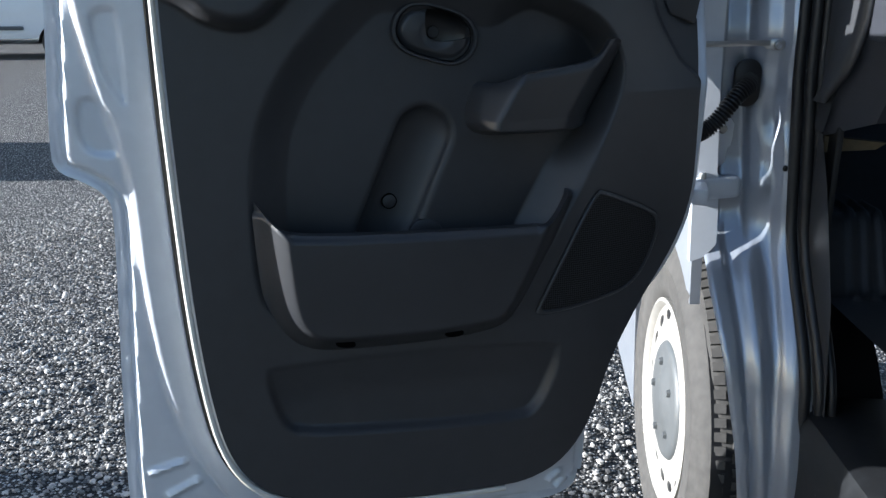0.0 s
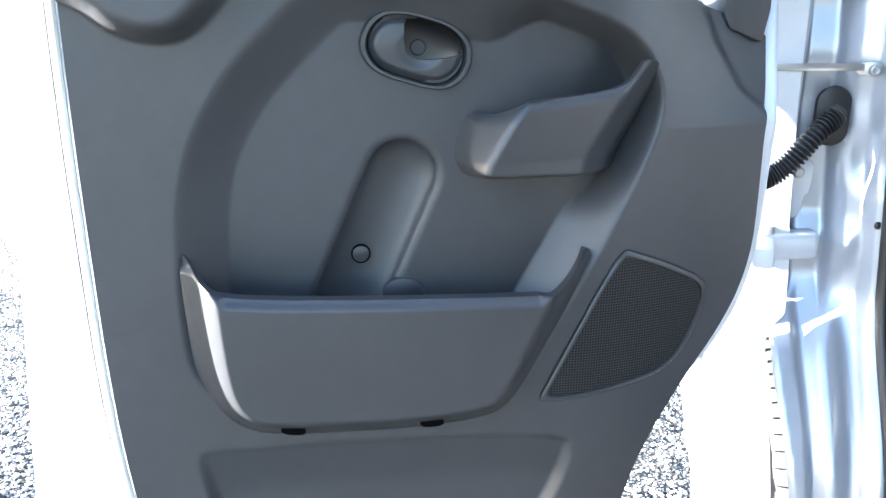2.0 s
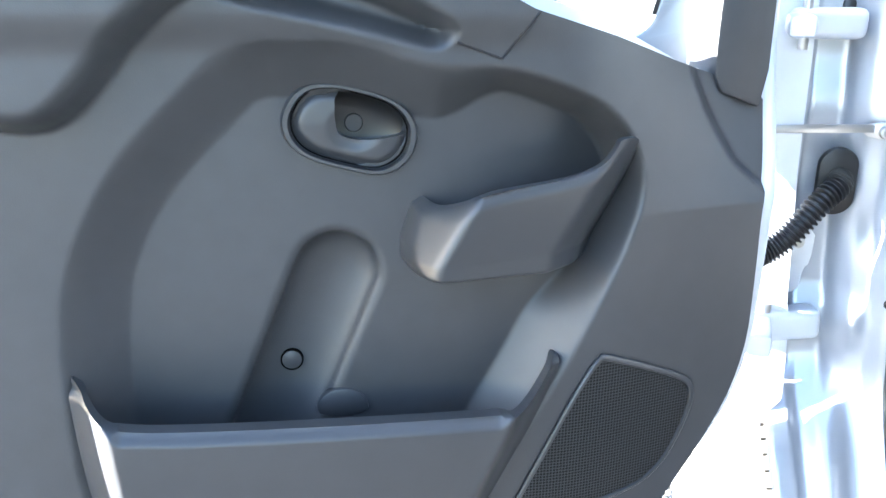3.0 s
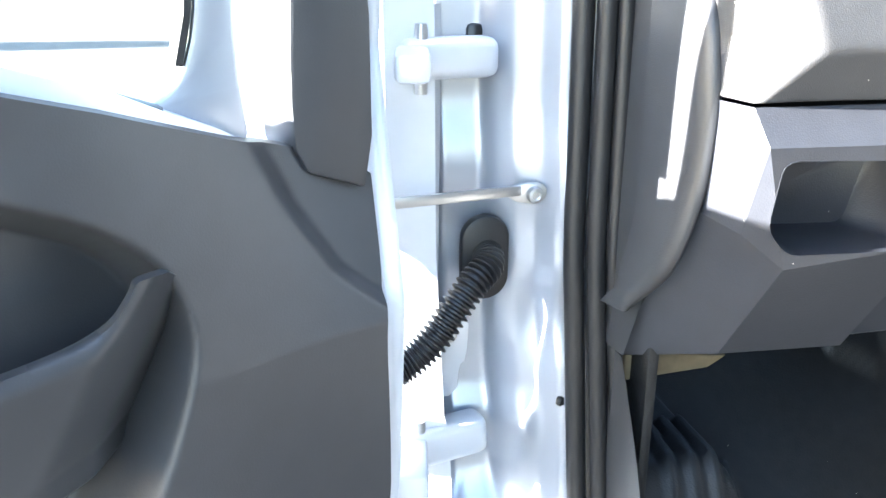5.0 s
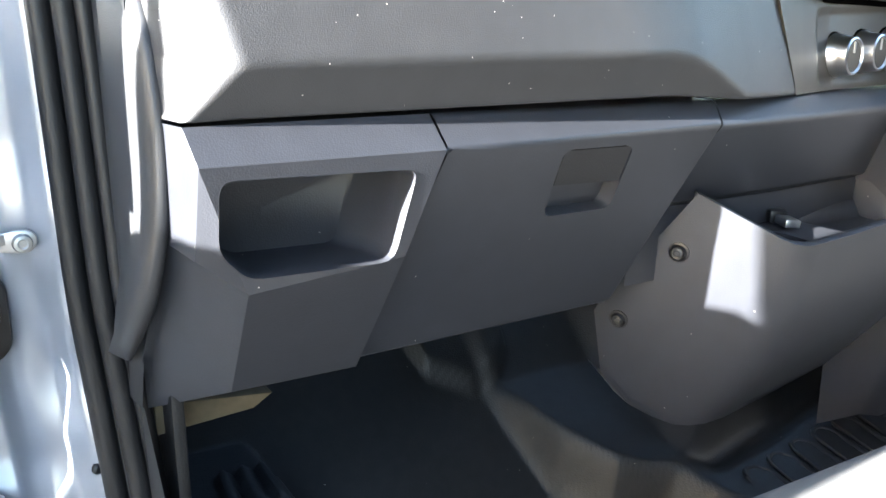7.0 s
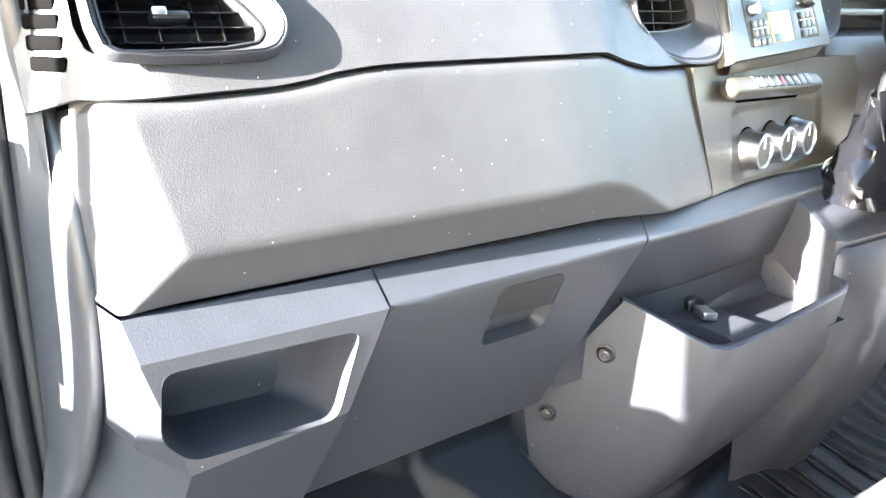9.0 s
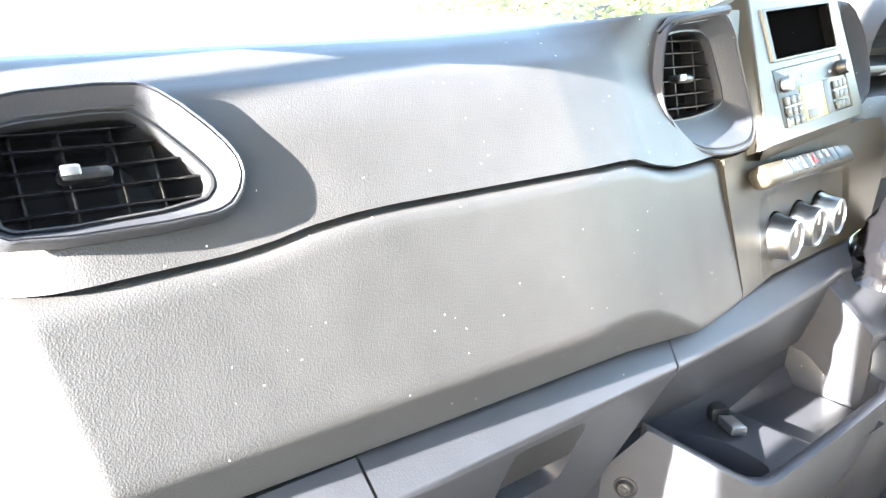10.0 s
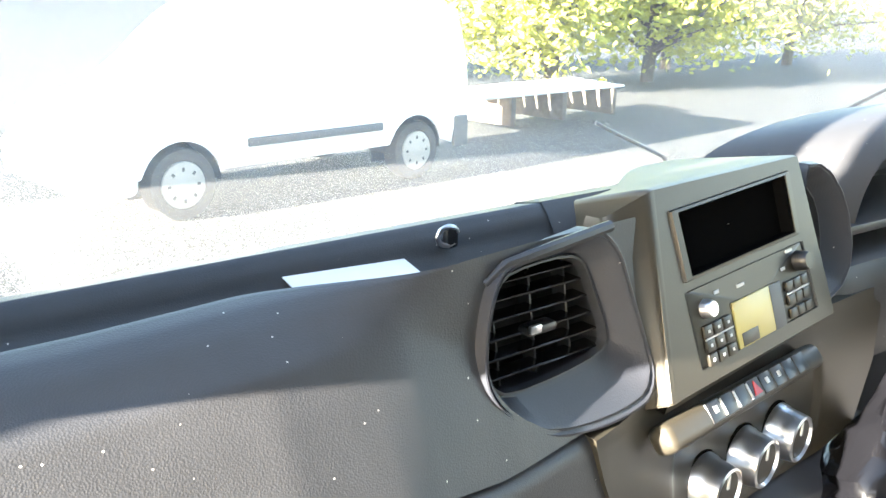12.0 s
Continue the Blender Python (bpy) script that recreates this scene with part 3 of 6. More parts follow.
part("grille_frame", loft([[tuple(dpoint(q[0], float(door_base(np.array([q[0]]), np.array([q[1]]))[0]) + w, q[1])) for q in SC + (SPEAKER - SC) * k] for k, w in ((1.03, -0.004), (1.025, 0.002), (1.0, 0.0035), (0.965, 0.003), (0.945, -0.002))], True), TRIM_SMOOTH, grille)

# steel shell
SHELL_SIDE = soft([(1.050, 1.50), (1.062, 1.311), (1.080, 1.110), (1.074, 1.082), (1.040, 1.066), (1.012, 1.045), (1.006, 1.015), (1.018, 0.83), (1.026, 0.69), (1.034, 0.52), (1.01, 0.452), (0.92, 0.44), (0.40, 0.44), (0.275, 0.445), (0.262, 0.50), (0.262, 0.60), (0.235, 0.69), (0.17, 0.79), (0.10, 0.86), (0.060, 0.96), (0.055, 1.10), (0.050, 1.30), (0.045, 1.42)], 2, closed=False)
SHELL = np.vstack([SHELL_SIDE, np.array([(0.045, 1.62), (0.076, 1.62), (0.079, 1.30), (0.15, 1.296), (0.20, 1.325), (0.284, 1.362), (0.425, 1.41), (0.60, 1.46), (0.95, 1.51)])])
RIDGE = soft([(1.03, 1.42), (1.023, 1.31), (1.013, 1.246), (1.002, 1.186), (0.986, 1.124), (0.973, 1.076), (0.971, 1.003), (0.969, 0.918), (0.963, 0.829), (0.954, 0.754), (0.936, 0.675), (0.912, 0.612), (0.885, 0.559), (0.84, 0.51), (0.75, 0.485)], 2, closed=False)
EMBOSS = [soft([(1.010, 1.298), (0.979, 1.305), (0.969, 1.296), (0.968, 1.178), (0.977, 1.170), (0.993, 1.201), (1.008, 1.253)]), soft([(1.042, 1.184), (1.008, 1.187), (0.984, 1.150), (0.983, 1.098), (1.042, 1.106)])]
TRIM_RIM = REAR_EDGE[:44]


def shell_surf(p):
    u, z = p[:, 0], p[:, 1]
    w = -0.024 + door_base(u, z)
    d, _ = seg_dist(SHELL_SIDE, p, closed=False)
    w -= 0.016 * step(0.024, 0.016, d) - 0.006 * step(0.012, 0.004, d)
    r, _ = seg_dist(RIDGE, p, closed=False)
    outside = (u > np.interp(z, RIDGE[::-1, 1], RIDGE[::-1, 0])) | (z < 0.49)
    w -= 0.012 * np.where(outside, step(0.0, 0.012, r), 0)
    for e in EMBOSS:
        w -= 0.005 * step(0.0, 0.006, -sd(e, p))
    for a, b in (((0.993, 0.605), (0.945, 0.617)), ((0.971, 0.561), (0.927, 0.581)), ((0.335, 0.495), (0.315, 0.510)), ((0.315, 0.47), (0.295, 0.49))):
        k, _ = seg_dist(np.array([a, b]), p, closed=False)
        w += 0.007 * step(0.008, 0.002, k)
    t = -sd(TRIM_EDGE, p)
    w -= 0.085 * step(0.02, 0.035, t)
    return on_door(u, w, z)


shell = part("door_shell", sheet(SHELL, 0.0045, shell_surf, tuple(-0.085 * DR[:, 1])), SILVER_IN, door, "silver painted pressed steel door shell", angle=50)
skin = sheet(np.vstack([SHELL_SIDE, np.array([(0.06, 1.28), (0.30, 1.36), (0.60, 1.46), (0.95, 1.51)])]), 0.03, lambda p: on_door(p[:, 0], -0.125 + door_base(p[:, 0], p[:, 1]), p[:, 1]))
part("outer_skin", skin, SILVER, door)
for name, off, w, r, m in (("edge_seal", 0.008, -0.0035, 0.0050, SEAL_PALE), ("edge_gap", 0.016, -0.021, 0.0040, RUBBER)):
    path = []
    for k in range(len(TRIM_RIM)):
        a, b = TRIM_RIM[max(k - 1, 0)], TRIM_RIM[min(k + 1, len(TRIM_RIM) - 1)]
        n = np.array([-(b - a)[1], (b - a)[0]])
        n = n / max(np.hypot(*n), 1e-6)
        q = TRIM_RIM[k] + n * off
        path.append(dpoint(q[0], w, q[1]))
    part(name, tube(path, r, 8), m, door)

# window frame, panes and mirror corner
def bar(path, half, depth, w):
    """A flat frame bar on the door along points (u, z)."""
    p = np.array(path, float)
    d = np.gradient(p, axis=0)
    n = np.stack([-d[:, 1], d[:, 0]], 1) / np.hypot(*d.T)[:, None]
    rows = []
    for q, m in zip(p, n):
        rows.append([tuple(dpoint(*(q + m * s * half)[[0]], w + t, (q + m * s * half)[1])) for s, t in ((-1, -depth), (-1, -0.004), (-0.8, 0), (0.8, 0), (1, -0.004), (1, -depth))])
    return loft(rows, True, True)


FRAME = soft([(0.262, 1.336), (0.256, 1.339), (0.236, 1.345), (0.220, 1.363), (0.211, 1.392), (0.207, 1.433), (0.210, 1.60), (0.218, 1.74), (0.25, 1.80), (0.48, 2.02), (0.55, 2.06), (0.53, 2.10), (0.45, 2.05), (0.22, 1.84), (0.185, 1.77), (0.182, 1.60), (0.182, 1.433), (0.184, 1.37), (0.176, 1.300), (0.235, 1.320), (0.262, 1.330)], 1)
part("window_frame_front", prism(FRAME, 0.012, DFLAT @ pose(0, 0, -0.090), 0.003), SILVER, door)
part("window_frame_top", bar([(0.50, 2.11), (0.60, 2.135), (0.90, 2.145), (1.03, 2.145)], 0.065, 0.05, -0.055), SILVER_IN, door)
part("window_frame_rear", bar([(1.008, 1.46), (1.010, 1.70), (1.002, 2.14)], 0.030, 0.045, -0.045), SILVER_IN, door)
part("window_divider", bar([(0.421, 1.385), (0.425, 1.45), (0.448, 1.70), (0.493, 2.04)], 0.018, 0.014, -0.080), TRIM, door)
part("window_channel", bar([(0.224, 1.368), (0.216, 1.40), (0.213, 1.44), (0.215, 1.60), (0.223, 1.74), (0.256, 1.796), (0.48, 2.01)], 0.003, 0.02, -0.070), RUBBER, door)
part("window_channel", bar([(0.24, 1.338), (0.30, 1.360), (0.42, 1.398), (0.60, 1.45), (0.97, 1.505)], 0.006, 0.02, -0.060), RUBBER, door)
corner = soft([(0.081, 1.266), (0.110, 1.277), (0.143, 1.288), (0.147, 1.35), (0.143, 1.431), (0.150, 1.49), (0.130, 1.52), (0.10, 1.50), (0.083, 1.44)], 1)
part("mirror_corner", prism(corner, 0.070, DFLAT @ pose(0, 0, -0.150), 0.004), TRIM, door, "charcoal mirror-corner cover")
pane = part("window_pane", prism([(0.235, 1.33), (0.99, 1.49), (0.99, 2.08), (0.54, 2.06), (0.25, 1.80), (0.21, 1.72), (0.205, 1.40)], 0.004, DFLAT @ pose(0, 0, -0.092)), GLASS, door, "clear door glass")
pane.visible_shadow = False

# ---- van body: pillar, fender edge, seals, roof ----
van = thing("delivery_van", (0.55, 1.6, 0.3), "silver delivery van seen through its open front door", "van")


def lean(z):
    return np.interp(z, [0.25, 0.60, 0.93, 1.18, 1.4, 2.0], [0.057, 0.040, 0.022, 0.004, 0.0, -0.02])


def pillar_surf(p):
    """Pressed steel: stepped above, long upright flutes below the lower hinge."""
    x, z = p[:, 0], p[:, 1]
    y = np.interp(x, [0.41, 0.45, 0.487, 0.50, 0.515, 0.535, 0.552, 0.57], [1.640, 1.610, 1.606, 1.592, 1.580, 1.570, 1.553, 1.548])
    y = y + 0.012 * step(0.06, 0.0, np.abs(z - 1.10)) * step(0.50, 0.54, x) - 0.010 * step(0.07, 0.0, np.abs(z - 1.25)) - 0.012 * step(0.05, 0.0, np.abs(z - 0.975)) * step(0.545, 0.51, x)
    xl, xr = np.interp(z, [0.15, 0.515, 0.79, 0.95], [0.475, 0.448, 0.415, 0.405]), np.interp(z, [0.515, 0.79], [0.522, 0.536])
    n = (x - xl) / (xr - xl)
    flute = np.interp(n, [-0.2, 0.0, 0.05, 0.26, 0.31, 0.37, 0.45, 0.55, 0.63, 0.72, 0.85, 0.95, 1.05, 1.2], [1.580, 1.572, 1.566, 1.566, 1.576, 1.580, 1.574, 1.565, 1.562, 1.564, 1.572, 1.570, 1.558, 1.548])
    k = step(0.93, 0.80, z)
    y = y * (1 - k) + flute * k - 0.13 * step(0.92, 0.62, z) - 0.03 * step(0.66, 0.45, z)
    return np.stack([x + lean(z), y, z], 1)


part("front_pillar", sheet([(0.474, 0.15), (0.580, 0.15), (0.575, 2.0), (0.440, 2.0), (0.440, 0.97), (0.430, 0.93), (0.412, 0.88), (0.414, 0.79), (0.430, 0.66), (0.447, 0.515), (0.462, 0.33)], 0.004, pillar_surf), SILVER, van, angle=60)


def flange(outline, y, edge):
    """A turned steel edge of the wing beside the door."""
    return part("fender_edge", sheet(outline, 0.008, lambda p: np.stack([p[:, 0] + lean(p[:, 1]) * 0.8, y + 0.10 * np.clip(edge - p[:, 0], 0, 1) ** 1.5, p[:, 1]], 1), (0, 0.02, 0)), SILVER_IN, van)


flange([(0.392, 0.826), (0.418, 0.836), (0.440, 0.862), (0.440, 0.985), (0.436, 1.0), (0.436, 1.95), (0.392, 1.95)], 1.562, 0.44)
flange([(0.442, 0.985), (0.456, 0.985), (0.462, 1.160), (0.468, 1.180), (0.480, 1.188), (0.502, 1.192), (0.502, 1.95), (0.442, 1.95)], 1.624, 0.502)
plate = part("hinge_plate", prism(soft([(0.438, 1.005), (0.470, 1.005), (0.472, 1.04), (0.480, 1.045), (0.482, 1.098), (0.440, 1.100)], 1), 0.004, Matrix(((1, 0, 0, 0), (0, 0, -1, 1.600), (0, 1, 0, 0), (0, 0, 0, 1))), 0.001), SILVER_IN, van)
part("bolt", lathe([(0.0, 0.006), (0.006, 0.006), (0.008, 0.003), (0.009, 0.0)], 12, pose(0.461, 1.596, 1.075, 90)), STEEL, plate)
for z, h, a in ((1.354, 0.036, 0), (0.970, 0.042, -3)):
    hinge = part("door_hinge", rbox(0.092, 0.034, h, pose(0.450, 1.572, z, 0, a, 12), 0.010, 3), SILVER_IN, van, "silver painted door hinge")
    part("hinge_pin", lathe([(0.0, 0.03), (0.005, 0.03), (0.006, 0.024), (0.006, -0.03), (0.0, -0.03)], 12, pose(0.424, 1.560, z)), STEEL, hinge)
    part("hinge_arm", rbox(0.030, 0.10, h - 0.012, pose(0.412, 1.535, z, 0, 0, -10), 0.006), SILVER_IN, hinge)
    part("hinge_mount", rbox(0.018, 0.02, h + 0.012, pose(0.484, 1.612, z + 0.004), 0.006), BLACK, hinge)
strap = part("check_strap", rbox(0.135, 0.004, 0.010, pose(0.455, 1.548, 1.2325, 0, -1, 8), 0.001), STEEL, van, "steel door check strap")
part("strap_end", prism(soft([(-0.018, -0.007), (0.010, -0.011), (0.018, -0.004), (0.018, 0.006), (0.008, 0.011), (-0.018, 0.007)], 1), 0.006, pose(0.525, 1.560, 1.231, 90, 0, -8), 0.0015), STEEL, strap)
part("bolt", lathe([(0.0, 0.004), (0.003, 0.004), (0.0045, 0.0055), (0.007, 0.005), (0.0085, 0.0)], 16, pose(0.531, 1.553, 1.230, 90)), STEEL, strap)
GR = [(0.024 * math.cos(a), 0.024 * math.sin(a) + (0.019 if math.sin(a) > 0 else -0.019)) for a in np.linspace(0, 2 * math.pi, 40, endpoint=False)]
boot = part("cable_boot", prism(GR, 0.014, pose(0.4915, 1.589, 1.162, 90), 0.004), RUBBER, van, "black rubber cable boot with corrugated sleeve")
sleeve = soft([(0.494, 1.578, 1.166), (0.490, 1.555, 1.162), (0.474, 1.546, 1.152), (0.453, 1.537, 1.128), (0.434, 1.532, 1.102), (0.415, 1.53, 1.084), (0.395, 1.525, 1.075)], 3, closed=False)
n = 130
at = np.linspace(0, 1, len(sleeve))
fine = np.stack([np.interp(np.linspace(0, 1, n), at, sleeve[:, k]) for k in range(3)], 1)
part("sleeve", tube([tuple(q) for q in fine], [0.0135 + 0.0022 * (1 if (k // 2) % 2 else -1) for k in range(n)], 14), RUBBER, boot)
part("plug_hole", lathe([(0.0, 0.002), (0.004, 0.002), (0.006, 0.0), (0.006, -0.003)], 14, pose(0.570, 1.553, 1.011, 90, 0, 30)), BLACK, van)
for dx, dy, r in ((0.563, 1.540, 0.010), (0.580, 1.528, 0.0095), (0.594, 1.520, 0.0075)):
    part("door_seal", tube([(dx + lean(z) * (1 + (dx - 0.56) * 8), dy - 0.13 * float(step(0.92, 0.62, z)), z) for z in np.linspace(0.28, 2.0, 40)], r, 10, flat=1.0), RUBBER, van)

# kick trim, end cap, sill trim
part("pillar_trim", sheet([(1.49, 1.088), (1.60, 1.088), (1.60, 2.0), (1.46, 2.0), (1.44, 1.5), (1.43, 1.28), (1.455, 1.18)], 0.012, lambda p: np.stack([0.600 + 0.12 * (1.50 - p[:, 0]) + 0.012 * np.clip(1.20 - p[:, 1], 0, 1), p[:, 0], p[:, 1]], 1)), TRIM, van, "dark plastic pillar trim")
part("sill_trim", sheet([(1.497, 1.083), (1.60, 1.083), (1.60, 0.40), (1.36, 0.40), (1.40, 0.80), (1.462, 1.0)], 0.02, lambda p: np.stack([0.606 + 0.05 * (1.50 - p[:, 0]) + 0.6 * np.clip(lean(p[:, 1]) - 0.012, 0, 1), p[:, 0], p[:, 1]], 1)), TRIM, van)
part("kick_panel", rbox(0.012, 0.44, 1.15, pose(0.630, 1.70, 0.92), 0.004), CARPET, van)
cap_path = soft([(0.594, 1.474, 1.140), (0.595, 1.462, 1.152), (0.598, 1.432, 1.177), (0.603, 1.414, 1.20), (0.6095, 1.404, 1.235), (0.6155, 1.401, 1.27), (0.618, 1.400, 1.30), (0.619, 1.400, 1.336), (0.619, 1.405, 1.368), (0.619, 1.414, 1.40), (0.619, 1.432, 1.425), (0.6165, 1.446, 1.455), (0.611, 1.452, 1.475)], 2, closed=False)
cap_path = np.vstack([cap_path, np.array([(0.606, 1.452, 1.50), (0.602, 1.45, 1.55), (0.598, 1.45, 1.60)])])
bead = np.interp(np.arange(len(cap_path)), [0, 8], [0.3, 1.0])[:, None]
cap_rows = [cap_path + bead * np.array(o) for o in ((0.006, 0.020, 0), (0.006, 0.006, 0), (0.003, 0.001, 0), (-0.001, -0.001, 0), (-0.005, 0.001, 0), (-0.009, 0.006, 0), (-0.012, 0.014, 0))]
cap_rows.append(np.stack([np.minimum(cap_path[:, 0] - 0.012, 0.600 - 0.004 * (cap_path[:, 2] > 1.2)), np.maximum(cap_path[:, 1] + 0.03, 1.478), cap_path[:, 2]], 1))
part("end_cap", loft(cap_rows), TRIM, van, "rounded dashboard end cap", angle=70)
part("felt_edge", prism([(0.0, 0.0), (0.0, 0.030), (0.11, 0.018), (0.09, 0.006)], 0.02, pose(0.617, 1.535, 1.048, 90), 0.002), BEIGE, van)

# roof, bulkhead, far side, so that the cab is closed
part("roof", rbox(1.75, 1.05, 0.06, pose(1.47, 0.62, 2.19), 0.02), SILVER, van)
part("roof_rail", tube([(0.60, 0.05, 2.13), (0.60, 0.72, 2.13), (0.60, 0.92, 2.06), (0.595, 1.12, 1.945), (0.59, 1.355, 1.795), (0.586, 1.44, 1.735), (0.58, 1.57, 1.665), (0.575, 1.80, 1.52)], [0.066, 0.066, 0.066, 0.07, 0.080, 0.090, 0.08, 0.06], 12), SILVER, van)
part("bulkhead", rbox(1.85, 0.04, 1.75, pose(1.47, 0.10, 1.33), 0.01), TRIM, van)
part("far_side", rbox(0.05, 1.75, 1.0, pose(2.38, 0.95, 1.0), 0.01), TRIM, van)
part("far_pillar", tube([(2.35, 0.95, 2.13), (2.36, 1.15, 2.04), (2.37, 1.45, 1.78), (2.37, 1.75, 1.54)], 0.045, 10), SILVER, van)
part("firewall", rbox(1.80, 0.04, 0.70, pose(1.47, 1.94, 1.05), 0.01), CARPET, van)
part("sill_step", rbox(0.20, 1.25, 0.20, pose(0.70, 0.86, 0.50), 0.03), CARPET, van, "black ribbed entry step")
screen = part("windscreen", loft([[(0.60, 1.80, 1.455), (1.0, 1.87, 1.460), (1.47, 1.89, 1.465), (1.95, 1.87, 1.460), (2.34, 1.80, 1.455)], [(0.66, 0.98, 2.16), (1.0, 1.05, 2.17), (1.47, 1.07, 2.17), (1.95, 1.05, 2.17), (2.30, 0.98, 2.16)]]), SCREEN_GLASS, van, "clear windscreen with a haze film")
screen.visible_shadow = False
part("windscreen_edge", tube([(0.60, 1.80, 1.457), (1.0, 1.87, 1.462), (1.47, 1.89, 1.467), (1.95, 1.87, 1.462), (2.34, 1.80, 1.457)], 0.008, 8), RUBBER, van)
part("wiper_arm", tube([(2.05, 1.84, 1.535), (2.137, 1.80, 1.581), (2.30, 1.72, 1.67), (2.40, 1.66, 1.72)], 0.003, 8), BLACK, van)
part("wiper_arm", tube([(1.640, 1.82, 1.600), (1.744, 1.80, 1.553), (1.84, 1.83, 1.50)], 0.0025, 8), BLACK, van)
part("bonnet", loft([[(0.60, y, z), (1.0, y + 0.05, z + 0.05), (1.47, y + 0.06, z + 0.06), (1.95, y + 0.05, z + 0.05), (2.34, y, z)] for y, z in ((1.90, 1.36), (2.1, 1.22), (2.35, 1.0), (2.45, 0.7))]), SILVER, van)

# ---- cab floor ----
RIDGE_LINE = np.array([(1.075, 2.0), (1.091, 1.68), (1.1318, 1.5735), (1.1765, 1.514), (1.2365, 1.474), (1.262, 1.43), (1.285, 1.30), (1.30, 0.2)])
RIDGE_Z = np.array([1.25, 0.935, 0.900, 0.875, 0.857, 0.850, 0.848, 0.848])
PILLS = []
for k in range(9):
    a = np.array([1.328 + 0.0545 * k, 1.421 + 0.0080 * k])
    PILLS.append((a, a + np.array([-0.052, -0.175])))
WEDGE = soft([(0.975, 1.725), (1.088, 1.672), (1.145, 1.72), (1.145, 1.93), (0.975, 1.93)], 1)


def floor_surf(p):
    x, y = p[:, 0], p[:, 1]
    edge = np.interp(y, RIDGE_LINE[::-1, 1], RIDGE_LINE[::-1, 0])
    plateau = np.interp(y, RIDGE_LINE[::-1, 1], RIDGE_Z[::-1])
    well = np.maximum(0.795, 0.795 + 1.0 * np.clip(y - 1.56, 0, 1))
    k = step(-0.022, 0.004, x - edge)
    z = well * (1 - k) + np.maximum(plateau, well) * k
    z += 0.010 * np.exp(-((((x - 1.245) / 0.035) ** 2 + ((y - 1.478) / 0.03) ** 2)))
    z += 0.025 * step(-0.003, 0.008, -sd(WEDGE, p)) * step(1.66, 1.70, y)
    z = np.maximum(z, 0.80 + 0.13 * step(0.82, 0.74, x) * step(1.45, 1.55, y))
    channel = y - (1.4860 + 0.16 * (x - 1.31))
    z += 0.050 * step(0.0, 0.014, channel) * step(1.25, 1.31, x) * step(1.72, 1.66, x) - 0.010 * step(0.030, 0.0, np.abs(channel + 0.012)) * step(1.25, 1.31, x)
    for a, b in PILLS:
        d, _ = seg_dist(np.array([a, b]), p, closed=False)
        z += 0.003 * step(0.022, 0.016, d)
    for k in range(10):
        d, _ = seg_dist(np.array([(1.735 + 0.042 * k, 1.56 + 0.01 * k), (1.735 + 0.042 * k, 1.10)]), p, closed=False)
        z -= 0.010 * step(0.016, 0.010, d)
    for k in range(6):
        d, _ = seg_dist(np.array([(0.68 + 0.030 * k, 1.44), (0.70 + 0.022 * k, 1.62)]), p, closed=False)
        z += 0.009 * step(0.010, 0.004, d)
    return np.stack([x, y, z], 1)


part("cab_floor", sheet([(0.63, 0.2), (2.3, 0.2), (2.3, 1.93), (0.63, 1.93)], 0.0045, floor_surf), CARPET, van, "black ribbed rubber cab floor", angle=60)
for a, b in PILLS:
    ahead = (b - a) / np.hypot(*(b - a))
    side = np.array([-ahead[1], ahead[0]])
    loop = [a - 0.019 * (ahead * math.sin(f) + side * math.cos(f)) for f in np.linspace(0, math.pi, 9)] + [b + 0.019 * (ahead * math.sin(f) + side * math.cos(f)) for f in np.linspace(0, math.pi, 9)]
    loop = floor_surf(np.array(loop + loop[:1]))
    part("floor_rib", tube([tuple(q) for q in loop], 0.0036, 8), CARPET, van)
seat = thing("bench_seat", (1.25, 0.9, 0.85), "grey cloth bench seat cushion in the cab", "seat")
part("seat_base", rbox(0.90, 0.45, 0.14, pose(1.26, 0.86, 0.87), 0.02), BLACK, seat)
part("seat_cushion", rbox(0.98, 0.54, 0.10, pose(1.27, 0.985, 0.958, -3), 0.04, 4), SEAT_CLOTH, seat)

# ---- dashboard ----
dash = thing("dashboard", (1.2, 1.6, 0.95), "charcoal leather-grained van dashboard", "dashboard")


def seam_z(x):
    return np.interp(x, [0.56, 0.60, 0.62, 0.70, 0.745, 0.77, 0.79, 0.82, 0.85, 1.06, 1.08, 1.11, 1.15, 1.18, 1.35], [1.45, 1.463, 1.474, 1.478, 1.480, 1.4835, 1.488, 1.4915, 1.493, 1.496, 1.4955, 1.487, 1.480, 1.479, 1.477])


def left_wrap(x):
    return np.interp(x, [0.56, 0.58, 0.60, 0.62, 0.64, 0.655, 0.67], [0.16, 0.115, 0.068, 0.034, 0.010, 0.002, 0.0])


def recede(x):
    return np.interp(x, [0.66, 1.02, 1.10, 1.17, 1.25, 1.31, 1.39, 1.52, 1.75], [0.0, 0.002, 0.010, 0.024, 0.043, 0.061, 0.082, 0.098, 0.115])


def face_y(x):
    return 1.342 + left_wrap(x) + recede(x)


